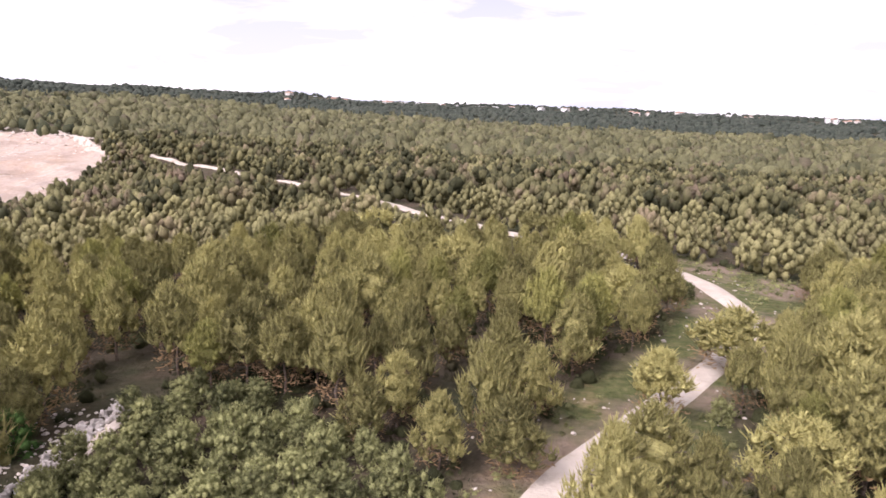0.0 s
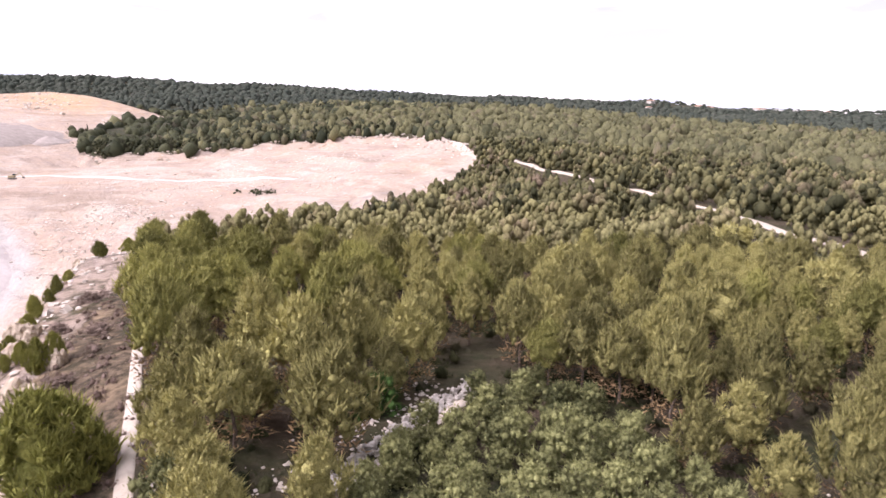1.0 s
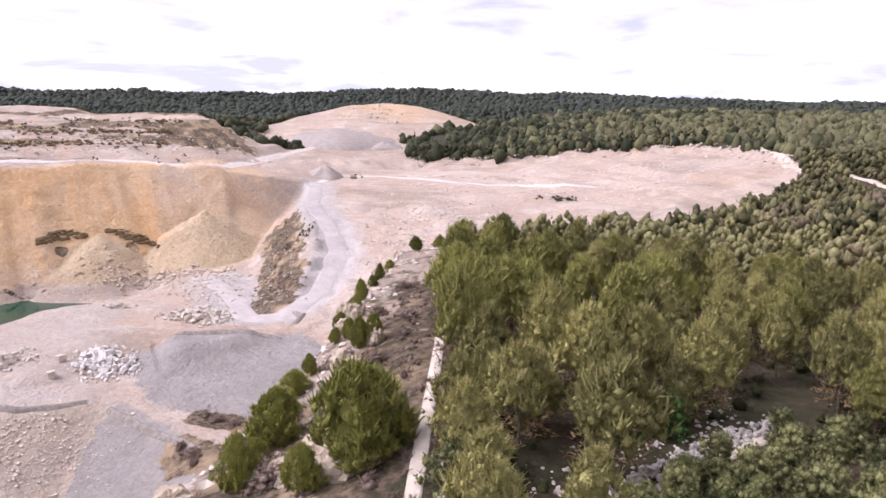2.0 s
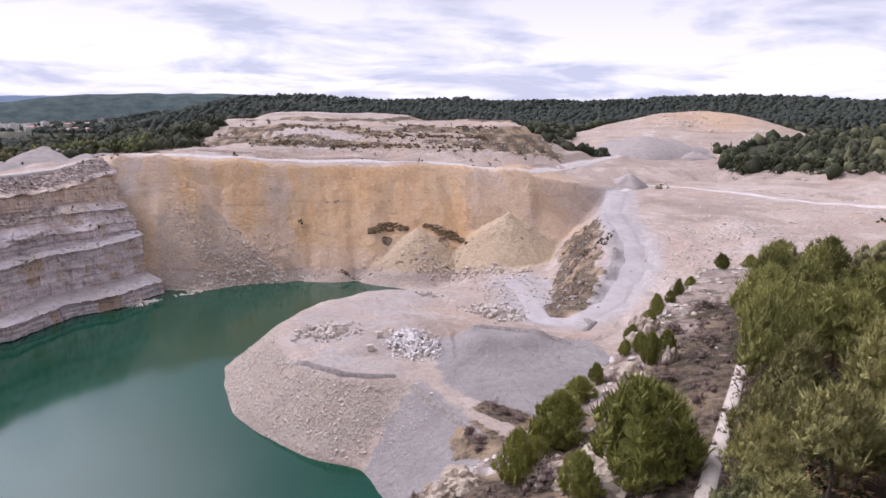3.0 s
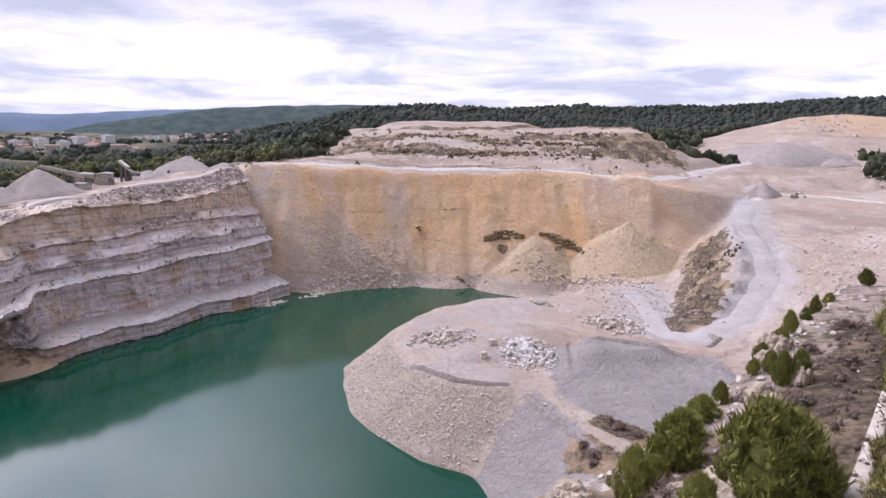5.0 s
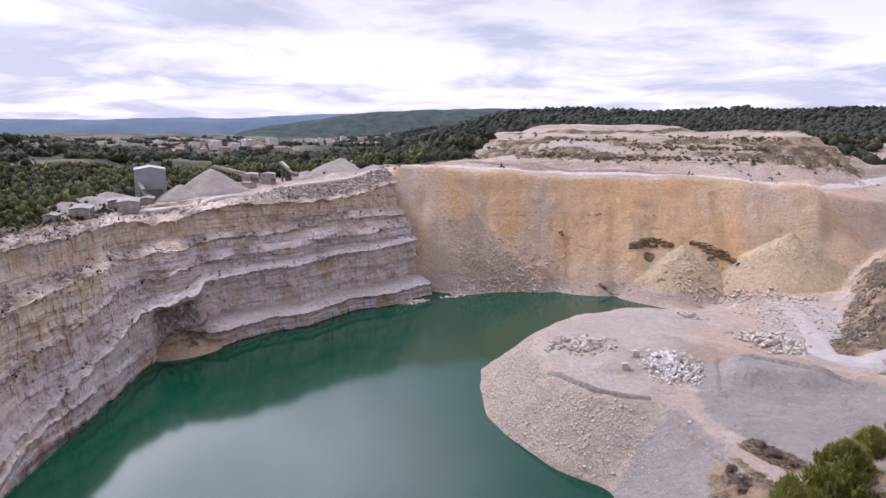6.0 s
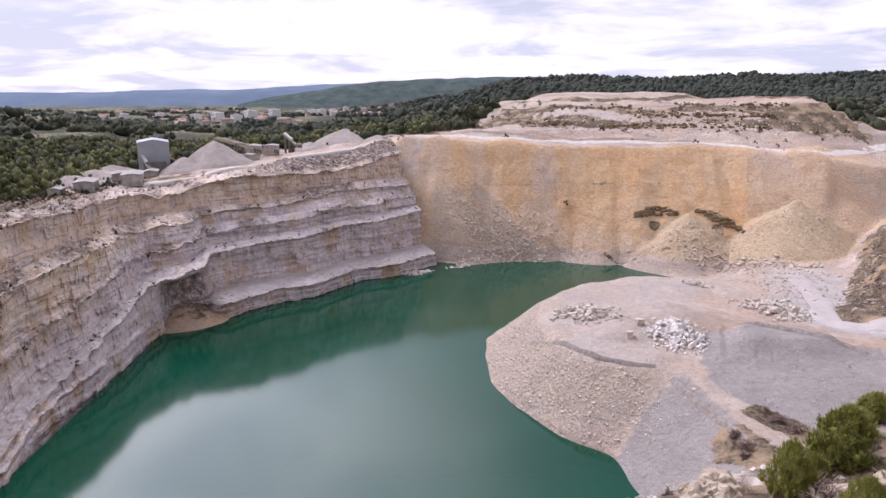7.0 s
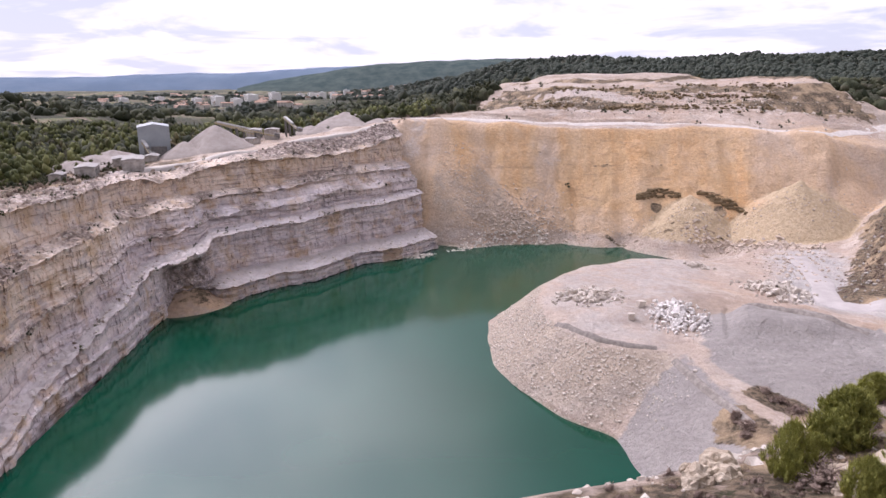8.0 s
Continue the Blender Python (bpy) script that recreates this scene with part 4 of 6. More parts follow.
def spread_along(rng, line, n, width, lo, hi):
    p = resample([q[:2] for q in line], 400)
    i = rng.integers(0, 400, n)
    return np.concatenate([p[i] + rng.normal(size=(n, 2)) * width, rng.uniform(lo, hi, (n, 1)) ** 1.0 * rng.uniform(0.5, 1, (n, 1))], 1)


lumps = [(ICO_V * rock_rng.uniform(0.7, 1.25, (12, 1)), ICO_F) for _ in range(6)] + [(CUBE_V * 0.8 + rock_rng.uniform(-0.25, 0.25, (8, 3)), CUBE_F) for _ in range(6)]
SLOPE_BAND = [(-250, -14), (-237, -15), (-218, -11), (-203, -5), (-190, 8), (-184, 18), (-180, 26)]
cone = spread_along(rock_rng, SLOPE_BAND, 2000, 6.5, 0.08, 0.55)
cone = cone[(height(cone[:, 0], cone[:, 1]) > 0.2) & ~inside([p[:2] for p in MESA], cone[:, 0], cone[:, 1])]
joined("slope_rubble", "pale stones scattered down the spoil slope", "rubble", lumps, cone, STONE, rock_rng)
shore = spread_along(rock_rng, [(-338, -90), (-350, -78), (-366, -56), (-384, -34), (-392, -5)], 900, 4, 0.3, 1.3)
joined("shore_rubble", "broken pale boulders along the lake shore", "rubble", lumps, shore[height(shore[:, 0], shore[:, 1]) > -0.5], STONE, rock_rng)
talus = np.concatenate([spread_along(rock_rng, [(-378, 70), (-372, 92), (-358, 110), (-346, 124)], 380, 3.0, 0.4, 1.5), spread_along(rock_rng, [(-420, -60), (-404, -50), (-393, -42)], 600, 11, 0.2, 0.7), spread_along(rock_rng, [(-394, -50), (-397, -25), (-397, 0)], 1300, 7, 0.25, 1.0), spread_along(rock_rng, FOOT, 500, 6, 0.2, 0.8), spread_along(rock_rng, [(-360, 95), (-330, 115), (-310, 100), (-280, 95)], 260, 8, 0.3, 1.1)])
joined("foot_rubble", "fallen stones at the foot of the spoil face", "rubble", lumps, talus, SCREE_STONE, rock_rng)
bare = np.concatenate([spread_along(rock_rng, [(-250, 170), (-280, 190), (-300, 230)], 500, 16, 0.25, 1.0), spread_along(rock_rng, [(-330, 250), (-300, 320), (-240, 350)], 500, 30, 0.25, 0.8), spread_along(rock_rng, STRIP, 300, 5, 0.3, 1.4),
                       spread_along(rock_rng, [(-700, 430), (-740, 460)], 120, 20, 0.6, 2.2), spread_along(rock_rng, MOUND_MID, 400, 20, 0.4, 1.2)])
joined("slope_stones", "stones strewn over the bare quarry slope", "rubble", lumps, bare, STONE, rock_rng)
bank = np.concatenate([spread_along(rock_rng, [(-252, 107), (-285, 125), (-320, 140), (-355, 162)], 110, 5, 0.3, 1.0)])
joined("bank_stones", "brown rocks on the scrubby bank beside the road", "rubble", lumps, bank, GREY_STONE, rock_rng)
spur = np.concatenate([spread_along(rock_rng, CREST[2:9], 620, 5, 0.15, 0.7), spread_along(rock_rng, FOREST_TRACK[:9], 260, 4.5, 0.08, 0.32), spread_along(rock_rng, [(-31, 34), (-31, 56)], 250, 1.6, 0.08, 0.3)])
spur = spur[(line_gap(FOREST_TRACK, spur[:, 0], spur[:, 1]) > 2.4)]
joined("edge_stones", "pale stones along the quarry edge and tracks", "rubble", lumps, spur, STONE, rock_rng)


def build_outcrop(x, y, wide, tall, rng):
    """A jagged pale rock face standing out of the edge."""
    rock = new("rock_outcrop")
    rock.location = (x, y, float(height(x, y)))
    tagged(rock, "jagged pale limestone outcrop on the quarry edge", "rock outcrop", "outcrops of the quarry edge")
    for k in range(7):
        bm = bmesh.new()
        bmesh.ops.create_icosphere(bm, subdivisions=3, radius=1)
        off = Vector(rng.uniform(0, 50, 3))
        for v in bm.verts:
            n = noise.fractal(v.co * 1.4 + off, 1.0, 2.0, 4)
            step = math.floor(v.co.z * 4 + n) / 4
            v.co = v.co * (0.9 + 0.35 * n) + Vector((0.1 * step, 0.1 * step, 0))
        s = rng.uniform(0.5, 1.0)
        for v in bm.verts:
            v.co = Vector((v.co.x * wide * 0.34 * s, v.co.y * wide * 0.34 * s, v.co.z * tall * 0.6 * s))
            v.co += Vector(((k - 3) * wide * 0.13, (k % 3 - 1) * wide * 0.16, tall * 0.12))
        part("rock", bm, ROCK_PALE, rock)


ROCK_PALE = plain_material("pale_weathered_limestone", (0.3, 0.235, 0.17), (0.53, 0.45, 0.355), 0.55, 0.9, 0.2, 0.9)
for x, y, w, h in ((-67.8, 38.0, 3.6, 2.9), (-48.3, 26, 6.5, 3.2), (-58.6, 15.5, 4.2, 2.0), (-57.0, 12.7, 3.6, 2.4), (-71.5, 43.4, 2.6, 3.1), (-126, 84, 3.5, 2.5), (-80, 45, 4, 3), (-88, 50, 4, 3.5), (-52, 23, 4, 2.2), (-103, 61, 3.5, 2.6), (-112, 70, 3.5, 2.6)):
    build_outcrop(x, y, w, h, rock_rng)


def build_stone_wall(label, line, n, width, size, rng):
    wall = new("stone_wall")
    x0, y0 = line[0]
    z0 = float(height(x0, y0))
    wall.location = (x0, y0, z0)
    tagged(wall, label, "stone wall")
    p = resample(line, 300)
    for k in range(n):
        i = rng.integers(0, 300)
        x, y = p[i] + rng.uniform(-width, width, 2) * [1, 0.4]
        s = size * rng.uniform(0.6, 1.3)
        ob = new("stone", WALL_STONES[rng.integers(10)])
        ob.parent = wall
        ob.matrix_basis = Matrix.LocRotScale((x - x0, y - y0, float(height(x, y)) - z0 + s * 0.3 + rng.uniform(0, 0.25)), Euler(rng.uniform(0, 6.28, 3)), (s, s, s * 0.7))


build_stone_wall("tumbled pale dry-stone wall along a clearing", [(-28, 31), (-28, 38), (-28.6, 45), (-28, 52), (-27, 57)], 300, 0.8, 0.3, rock_rng)
build_stone_wall("low grey dry-stone wall beside the rim path", [(-34, 26), (-43, 33.5), (-50, 39.5), (-56, 44.5)], 280, 0.3, 0.2, rock_rng)


def build_berm(label, line, tall, wide):
    """A low ridge of pushed-up spoil."""
    p = resample(line, 60)
    t = np.gradient(p, axis=0)
    t /= np.linalg.norm(t, axis=1)[:, None]
    k = np.linspace(-1, 1, 9)
    x, y = p[:, 0:1] - t[:, 1:2] * k * wide, p[:, 1:2] + t[:, 0:1] * k * wide
    lift = tall * np.cos(k * np.pi / 2) * np.sin(np.linspace(0.05, 0.95, 60) * np.pi)[:, None] ** 0.4 * (0.7 + 0.6 * lattice_noise(x, y, 2.5, 9))
    me = mesh_from("spoil_berm", np.stack([x, y, height(x, y) + lift - 0.15], -1).reshape(-1, 3), sheet_faces(60, 9), BERM, True)
    tagged(new("spoil_berm", me), label, "berm", "berms of the mesa")


BERM = plain_material("grey_brown_spoil", (0.2, 0.175, 0.155), (0.32, 0.285, 0.255), 0.8, 0.95, 0.1, 0.8)
build_berm("low dark berm along the mesa's edge", [(-214, 1), (-207, 7), (-200, 14), (-197, 22), (-196, 30)], 1.0, 1.3)
build_berm("low berm beside the ramp down to the lake", [(-190, 34), (-176, 38), (-162, 43), (-152, 45)], 0.9, 1.2)
build_berm("dark berm below the haul road", [(-243, 112), (-236, 112), (-231, 108), (-226, 104)], 1.4, 1.6)
build_berm("grey berm on top of the gravel tip", [(-226, 60), (-223, 70), (-215, 84), (-210, 92)], 1.2, 1.8)


# ---- trees ----
def puff_shape():
    bm = bmesh.new()
    bmesh.ops.create_icosphere(bm, subdivisions=2, radius=1)
    bm.verts.index_update()
    v, f = np.array([p.co[:] for p in bm.verts]), np.array([[p.index for p in q.verts] for q in bm.faces])
    bm.free()
    return v, f


PUFF_V, PUFF_F = puff_shape()


def tuft_cloud(rng, centre, radius, blades, size, up=0.8, thin=0.2, inner=0.5, stretch=1.1):
    """Pointed sprays of needles round a centre: triangles as corner arrays."""
    d = rng.normal(size=(blades, 3))
    d[:, 2] = np.abs(d[:, 2]) * 1.1 - 0.3
    d /= np.linalg.norm(d, axis=1)[:, None]
    base = centre + d * radius * rng.uniform(inner, 1.05, (blades, 1)) * [1, 1, stretch]
    tip = base + (d * 0.8 + rng.normal(size=(blades, 3)) * 0.35 + [0, 0, up]) * size * rng.uniform(0.6, 1.4, (blades, 1))
    side = np.cross(tip - base, d + rng.normal(size=(blades, 3)) * 0.45)
    side /= np.linalg.norm(side, axis=1)[:, None] + 1e-9
    side *= size * thin
    out = np.sum(np.cross(2 * side, tip - base) * d, 1) < 0
    side[out] *= -1
    return np.stack([base - side, base + side, tip], 1).reshape(-1, 3)


def crown_arrays(rng, tall, wide, clumps, blades, low=0.3, size=0.3, shape="flame", thin=0.3):
    """A ragged crown: rounded clumps over a dome, a parasol or a low bush, each a small core with sprays."""
    vs, fs, n = [], [], 0
    lean = rng.normal(size=2) * wide * 0.05
    swell, peak = rng.uniform(0, 6.28, 2), rng.uniform(1.5, 2.9)

    def add(v, f):
        nonlocal n
        vs.append(v)
        fs.append(f + n)
        n += len(v)

    def lobed(a):
        return 1 + 0.2 * math.sin(a * 2 + swell[0]) + 0.14 * math.sin(a * 3 + swell[1])

    if shape == "flame" and clumps > 20:
        # dense inner boughs: solid bodies added to block light through the crown
        for k in (0.25, 0.5, 0.75):
            w = wide * (0.26, 0.23, 0.13)[int(k * 4) - 1]
            add(PUFF_V * rng.uniform(0.8, 1.1, (len(PUFF_V), 1)) * [w, w, tall * (1 - low) * 0.2] + [*(lean * k), tall * (low + (1 - low) * k * 0.9)], PUFF_F)
    for i in range(clumps):
        k = (i + 0.5) / clumps
        a = i * 2.4 + rng.uniform(-0.5, 0.5)
        h = low + (1 - low) * k ** 0.9
        if shape == "parasol":
            r = wide / 2 * rng.uniform(0.05, 0.9) ** 0.6
            h = 0.74 + 0.2 * rng.random() - 0.16 * (r / (wide / 2)) ** 2
        elif shape == "bush":
            r = wide / 2 * math.sqrt(max(0.0, 1 - (k * 0.95) ** 2)) * rng.uniform(0.2, 0.85)
            h = 0.15 + 0.75 * k
        else:
            # widest a third of the way up, domed above
            form = min(1.0, 0.6 + 1.7 * k) * (1.03 - k ** peak) ** 0.8
            r = wide / 2 * form * rng.uniform(0.68, 0.96) * lobed(a + 1.5 * k)
        s = wide * rng.uniform(0.125, 0.19) * (1.1 - 0.3 * k) * (22 / clumps) ** 0.42
        c = np.array([r * math.cos(a) + lean[0] * h, r * math.sin(a) + lean[1] * h, tall * h - s * 1.1 + rng.normal() * 0.02 * tall])
        lump = 0.88 + 0.26 * np.sin(ICO_V @ rng.normal(size=3) * 4 + i) * np.sin(ICO_V @ rng.normal(size=3) * 5)
        core = ICO_V * s * lump[:, None] * rng.uniform(0.66, 1.0, (12, 1)) * [1, 1, 1.5 if shape == "flame" else 1.1]
        if blades >= 14:
            core = core * 0.78
        core[:, :2] *= 1 - 0.4 * np.maximum(ICO_V[:, 2:3], 0)
        add(core + c, ICO_F)
        if blades:
            b = tuft_cloud(rng, c, s, blades, size * s, 1.15 if shape == "flame" else 0.4, thin, 0.4 if blades >= 14 else 0.6, 1.3 if shape == "flame" else 1.0)
            add(b, np.arange(len(b)).reshape(-1, 3))
    return np.concatenate(vs), np.concatenate(fs)


def trunk_bmesh(rng, tall, r, limbs=6):
    bm = bmesh.new()

    def stick(p, q, r0, r1, sides=6):
        z = (q - p).normalized()
        x = z.orthogonal().normalized()
        y = z.cross(x)
        rings = []
        for c, rr in ((p, r0), (q, r1)):
            rings.append([bm.verts.new(c + (x * math.cos(6.283 * i / sides) + y * math.sin(6.283 * i / sides)) * rr) for i in range(sides)])
        for i in range(sides):
            bm.faces.new((rings[0][i], rings[0][(i + 1) % sides], rings[1][(i + 1) % sides], rings[1][i]))

    p = Vector((0, 0, -0.4))
    for k in range(4):
        q = Vector((rng.uniform(-0.2, 0.2), rng.uniform(-0.2, 0.2), tall * 0.21 * (k + 1)))
        stick(p, q, r * (1 - 0.22 * k), r * (1 - 0.22 * (k + 1)))
        p = q
    for k in range(limbs):
        a, h = k * 2.4, tall * (0.22 + 0.1 * k)
        stick(Vector((0, 0, h)), Vector((math.cos(a) * tall * 0.2, math.sin(a) * tall * 0.2, h + tall * 0.08)), r * 0.4, r * 0.12, 4)
    return bm


def make_tree(name, label, rng, tall, wide, clumps, blades, leaf, category="pine tree", low=0.3, group="pines of the wood", shape="flame", size=0.85, thin=0.17):
    tree = new(name)
    tagged(tree, label, category, group)
    part("trunk", trunk_bmesh(rng, tall, tall * 0.017, 0 if shape == "bush" else 6), BARK, tree)
    v, f = crown_arrays(rng, tall, wide, clumps, blades, low, size, shape, thin)
    crown = new("crown", mesh_from("crown", v, f, leaf, True))
    crown.parent = tree
    if category == "pine tree" and shape == "flame" and low > 0.2:
        v = np.concatenate([tuft_cloud(rng, np.array([math.cos(i * 2.4) * wide * 0.3, math.sin(i * 2.4) * wide * 0.3, tall * (0.12 + 0.018 * i)]), wide * 0.16, 26, 0.36, 0.0) for i in range(12)])
        dead = new("dead_wood", mesh_from("dead_wood", v, np.arange(len(v)).reshape(-1, 3), DRY_NEEDLES))
        dead.parent = tree
        tagged(dead, "dry brown lower branches", kind="stuff")
    return tree


def place(tree, x, y, k, a, first):
    m = pose(x, y, float(height(x, y)), 0, 0, a)
    if first:
        tree.matrix_basis = m
        t = tree
    else:
        t = copy_thing(tree, m)
    t.scale = k
    return t


def wooded(x, y):
    """True where trees stand, by the plan."""
    ok = ~inside(QUARRY, x, y) & ~inside(SPUR, x, y) & ~inside(OAKS, x, y) & ~inside(CLEARING, x, y) & ~inside(LAWN, x, y)
    ok &= line_gap(FOREST_TRACK, x, y) > 3.0 + 3 * lattice_noise(x, y, 12, 5)
    ok &= line_gap(UPPER_TRACK, x, y) > 5
    ok &= line_gap(RIM_PATH, x, y) > 2.2
    ok &= lattice_noise(x, y, 9, 6) > 0.12
    # fields and the town on the plain
    d, b = np.hypot(x, y), np.degrees(np.arctan2(-x, y))
    ok &= ~((b > 103) & (b < 130) & (d > 900) & (lattice_noise(x, y, 60, 7) < 0.66))
    ok &= ~((b > 108) & (b < 130) & (d > 620) & (d <= 900) & (lattice_noise(x, y, 45, 8) < 0.5))
    ok &= ~((b > -38) & (b < 14) & (d > 1780) & (d < 2110) & (lattice_noise(x, y, 70, 12) < 0.6))
    ok &= line_gap(FIELD, x, y) > 28
    return ok


FIELD = [(-520, -420), (-600, -420), (-680, -400)]
HEROES = [(-30.1, 38.3, 9.7, 8), (-52, 42, 11, 7), (-47.2, 41, 9, 6.8), (-37.7, 36.3, 8.9, 7.2), (-45.2, 47, 11, 7.4), (-32.1, 28.2, 6, 5.7), (-37, 50.6, 10, 6.5), (-32.5, 54, 8.9, 6.5), (-39.3, 46, 10.2, 7), (13.9, 41.2, 8.2, 7.1), (19.4, 56.6, 6.6, 6), (29.6, 67.4, 7, 9.5), (5.9, 46.5, 6.2, 6), (0.2, 47.3, 6.1, 4.5), (-5.8, 51, 6, 4.6), (32.2, 52.6, 11, 9.5), (24.1, 42.6, 6.8, 7.3), (30, 44.3, 9.4, 7.3), (-3.4, 54.5, 6.6, 5), (-8.6, 57, 9.6, 6.3), (-14, 60, 8, 6), (-18, 62, 8.5, 6.3), (6.5, 60, 8, 6.8), (23.5, 83, 8, 7.9), (-58.3, 53.1, 10, 7), (-57, 55, 10, 7), (-64.7, 65.5, 10, 7), (-72.2, 73.9, 10, 7), (-60.6, 48.2, 10, 7), (-68.3, 53.6, 10.5, 7), (-76.9, 60.6, 10, 7), (-85.6, 67.6, 10, 7), (-94.2, 75, 9.5, 7), (-102.8, 83.5, 9, 7), (-70.9, 60.8, 10, 6.5), (-82.3, 72.4, 10, 6.5), (-92.7, 84, 9, 6.5), (-103.2, 93.5, 9, 6.5)]
SPUR_PINES = [(-123, 86, 3.4, 3.4), (-88.0, 50.5, 3.2, 2.4), (-78.0, 43.5, 2.8, 2.1), (-72.3, 41.9, 4.2, 2.6), (-71.7, 43.8, 3.9, 2.4), (-73.9, 36, 2.9, 2.1), (-71, 32.5, 3.4, 3.8), (-62.6, 26.0, 6.2, 6.3), (-55.0, 19.5, 5.4, 3.8), (-46.6, 27.6, 8.6, 9.6),
              (-46.6, 21.9, 4.4, 3.4), (-117, 75, 2.6, 2.2), (-108, 67, 3.2, 2.0), (-103.5, 63, 2.4, 1.9), (-95.5, 56, 3.4, 2.4), (-83.5, 45.5, 3.2, 2.4), (-79, 42, 2.2, 1.8), (-128, 96, 3.4, 3.4), (-67, 29, 4, 4.5), (-59, 23, 3, 3)]


def build_near_trees():
    rng = np.random.default_rng(5)
    kinds = [make_tree("pine_tree", "yellow-green pine with ragged crown on stony ground", rng, 8.4, 4.9, 74, 28, PINE if k < 7 else PINE_DARK, low=0.26 + 0.05 * (k % 5) if k < 7 else 0.42) for k in range(9)]
    flat = [make_tree("umbrella_pine", "flat-topped light green umbrella pine", rng, 8.2, 6.4, 44, 30, PINE, shape="parasol") for k in range(2)]
    used = set()
    spots = []
    for x, y, tall, wide in HEROES:
        spots.append((x, y, tall / 8.6, wide / 5.4, 7 + len(spots) % 2 if x < -50 else rng.integers(7)))
    taken = np.array([s[:2] for s in spots])
    p = thinned(scatter(rng, 34, 135, -40, 78, 3.3), 3.9)
    p = p[np.array([np.hypot(*(taken - q[:2]).T).min() > 3.2 for q in p])]
    for x, y, s in p[:300 - len(spots)]:
        k = rng.uniform(0.72, 1.12)
        spots.append((x, y, k, k * rng.uniform(0.85, 1.12), 7 + rng.integers(2) if x < -48 and y < 80 else rng.integers(8)))
    for i, (x, y, h, w, j) in enumerate(spots):
        t = place(kinds[j], x, y, (w, w, h), rng.uniform(0, 360), j not in used)
        used.add(j)
    for i, (x, y) in enumerate(((-7, 112), (-18, 118), (2, 104), (18, 132), (-33, 105), (26, 112), (-12, 132))):
        place(flat[i % 2], x, y, (1, 1, 1), i * 50, i < 2)
    small = make_tree("young_pine", "bushy dark yellow-green young pine on the rocky edge", rng, 5, 4.6, 110, 36, SPUR_PINE, low=0.1, group="young pines of the quarry edge")
    for i, (x, y, tall, wide) in enumerate(SPUR_PINES):
        place(small, x, y, (wide / 4.9, wide / 4.9, tall / 5.4), i * 77, i == 0)
    oak = make_tree("green_oak", "round grey-green evergreen oak shrub", rng, 3.6, 4.2, 44, 24, OAK, "oak shrub", shape="bush", group="oaks of the thicket", size=0.42, thin=0.36)
    pts = scatter_in(OAKS, 2.6, rng)
    for i, (x, y) in enumerate(pts):
        k = rng.uniform(0.7, 1.15)
        place(oak, x, y, (k, k, k * rng.uniform(0.8, 1.2)), rng.uniform(0, 360), i == 0)
    for x, y, k in ((-35.9, 27.9, 1.2), (-40, 38.5, 0.6), (-33, 31.5, 0.5), (36, 98, 0.8), (27, 52, 0.9), (24.5, 56, 0.8)):
        place(oak, x, y, (k, k, k), x * 9, False)
    bush = make_tree("green_tree", "round deep green broadleaf tree", rng, 4.6, 4.8, 34, 50, GREEN_BUSH, "broadleaf tree", shape="bush", group="broadleaf trees", size=0.3, thin=0.25)
    place(bush, -32.0, 47.8, (1, 1, 1), 0, True)
    dry = make_tree("dry_shrub", "leafless purple-brown shrub with fine twigs", rng, 2.2, 3.0, 16, 44, DRY, "shrub", shape="bush", group="dry shrubs", size=0.8, thin=0.1)
    for i, (x, y, k) in enumerate(((-56.1, 21.5, 1.4), (-51.8, 21.8, 1.2), (-171, 53, 1.0), (-166, 55, 1.3), (-161, 57, 1.2), (-157, 43, 1.2), (-151, 44, 1.4), (-148, 43, 1.0), (-62, 34, 0.9), (-58, 31, 0.8), (-92, 62, 1.0), (-84, 52, 0.9), (-50, 30, 0.8), (-54, 34, 0.9), (-76, 52, 1.0), (-65, 40, 0.9))):
        place(dry, x, y, (k * 1.5, k * 1.5, k * 0.65), i * 60, i == 0)
    return p[300 - len(HEROES):]


def thinned(p, gap):
    """Nearest first, dropping what stands closer than gap to one already kept."""
    kept = []
    for q in p[np.argsort(np.hypot(p[:, 0], p[:, 1]))]:
        if not kept or np.hypot(*(np.array(kept)[:, :2] - q[:2]).T).min() > gap * (0.85 + 0.5 * lattice_noise(q[0], q[1], 15, 44)):
            kept.append(q)
    return np.array(kept)


def scatter_in(poly, step, rng):
    q = np.array(poly, float)
    out = []
    for x in np.arange(q[:, 0].min(), q[:, 0].max(), step):
        for y in np.arange(q[:, 1].min(), q[:, 1].max(), step):
            a, b = x + rng.uniform(-0.4, 0.4) * step, y + rng.uniform(-0.4, 0.4) * step
            if inside(poly, np.array(a), np.array(b)):
                out.append((a, b))
    return out


def scatter(rng, d0, d1, b0, b1, spacing, grow=0.0, free=False):
    """Positions on a jittered polar lattice whose spacing grows with the distance."""
    out = []
    d = d0
    while d < d1:
        s = max(spacing, d * grow)
        n = max(1, int(radians(b1 - b0) * d / s))
        a = np.radians(b0 + (np.arange(n) + rng.uniform(0.05, 0.95, n)) * (b1 - b0) / n)
        r = d + rng.uniform(-0.45, 0.45, n) * s
        out.append(np.stack([-r * np.sin(a), r * np.cos(a), np.full(n, s)], -1))
        d += s
    p = np.concatenate(out)
    return p if free else p[wooded(p[:, 0], p[:, 1])]


def uneven(p, size):
    """Drops trees in clumps, so that gaps and thickets alternate."""
    return p[lattice_noise(p[:, 0], p[:, 1], size, 71) + 0.5 * lattice_noise(p[:, 0], p[:, 1], size / 3, 72) > 0.46]


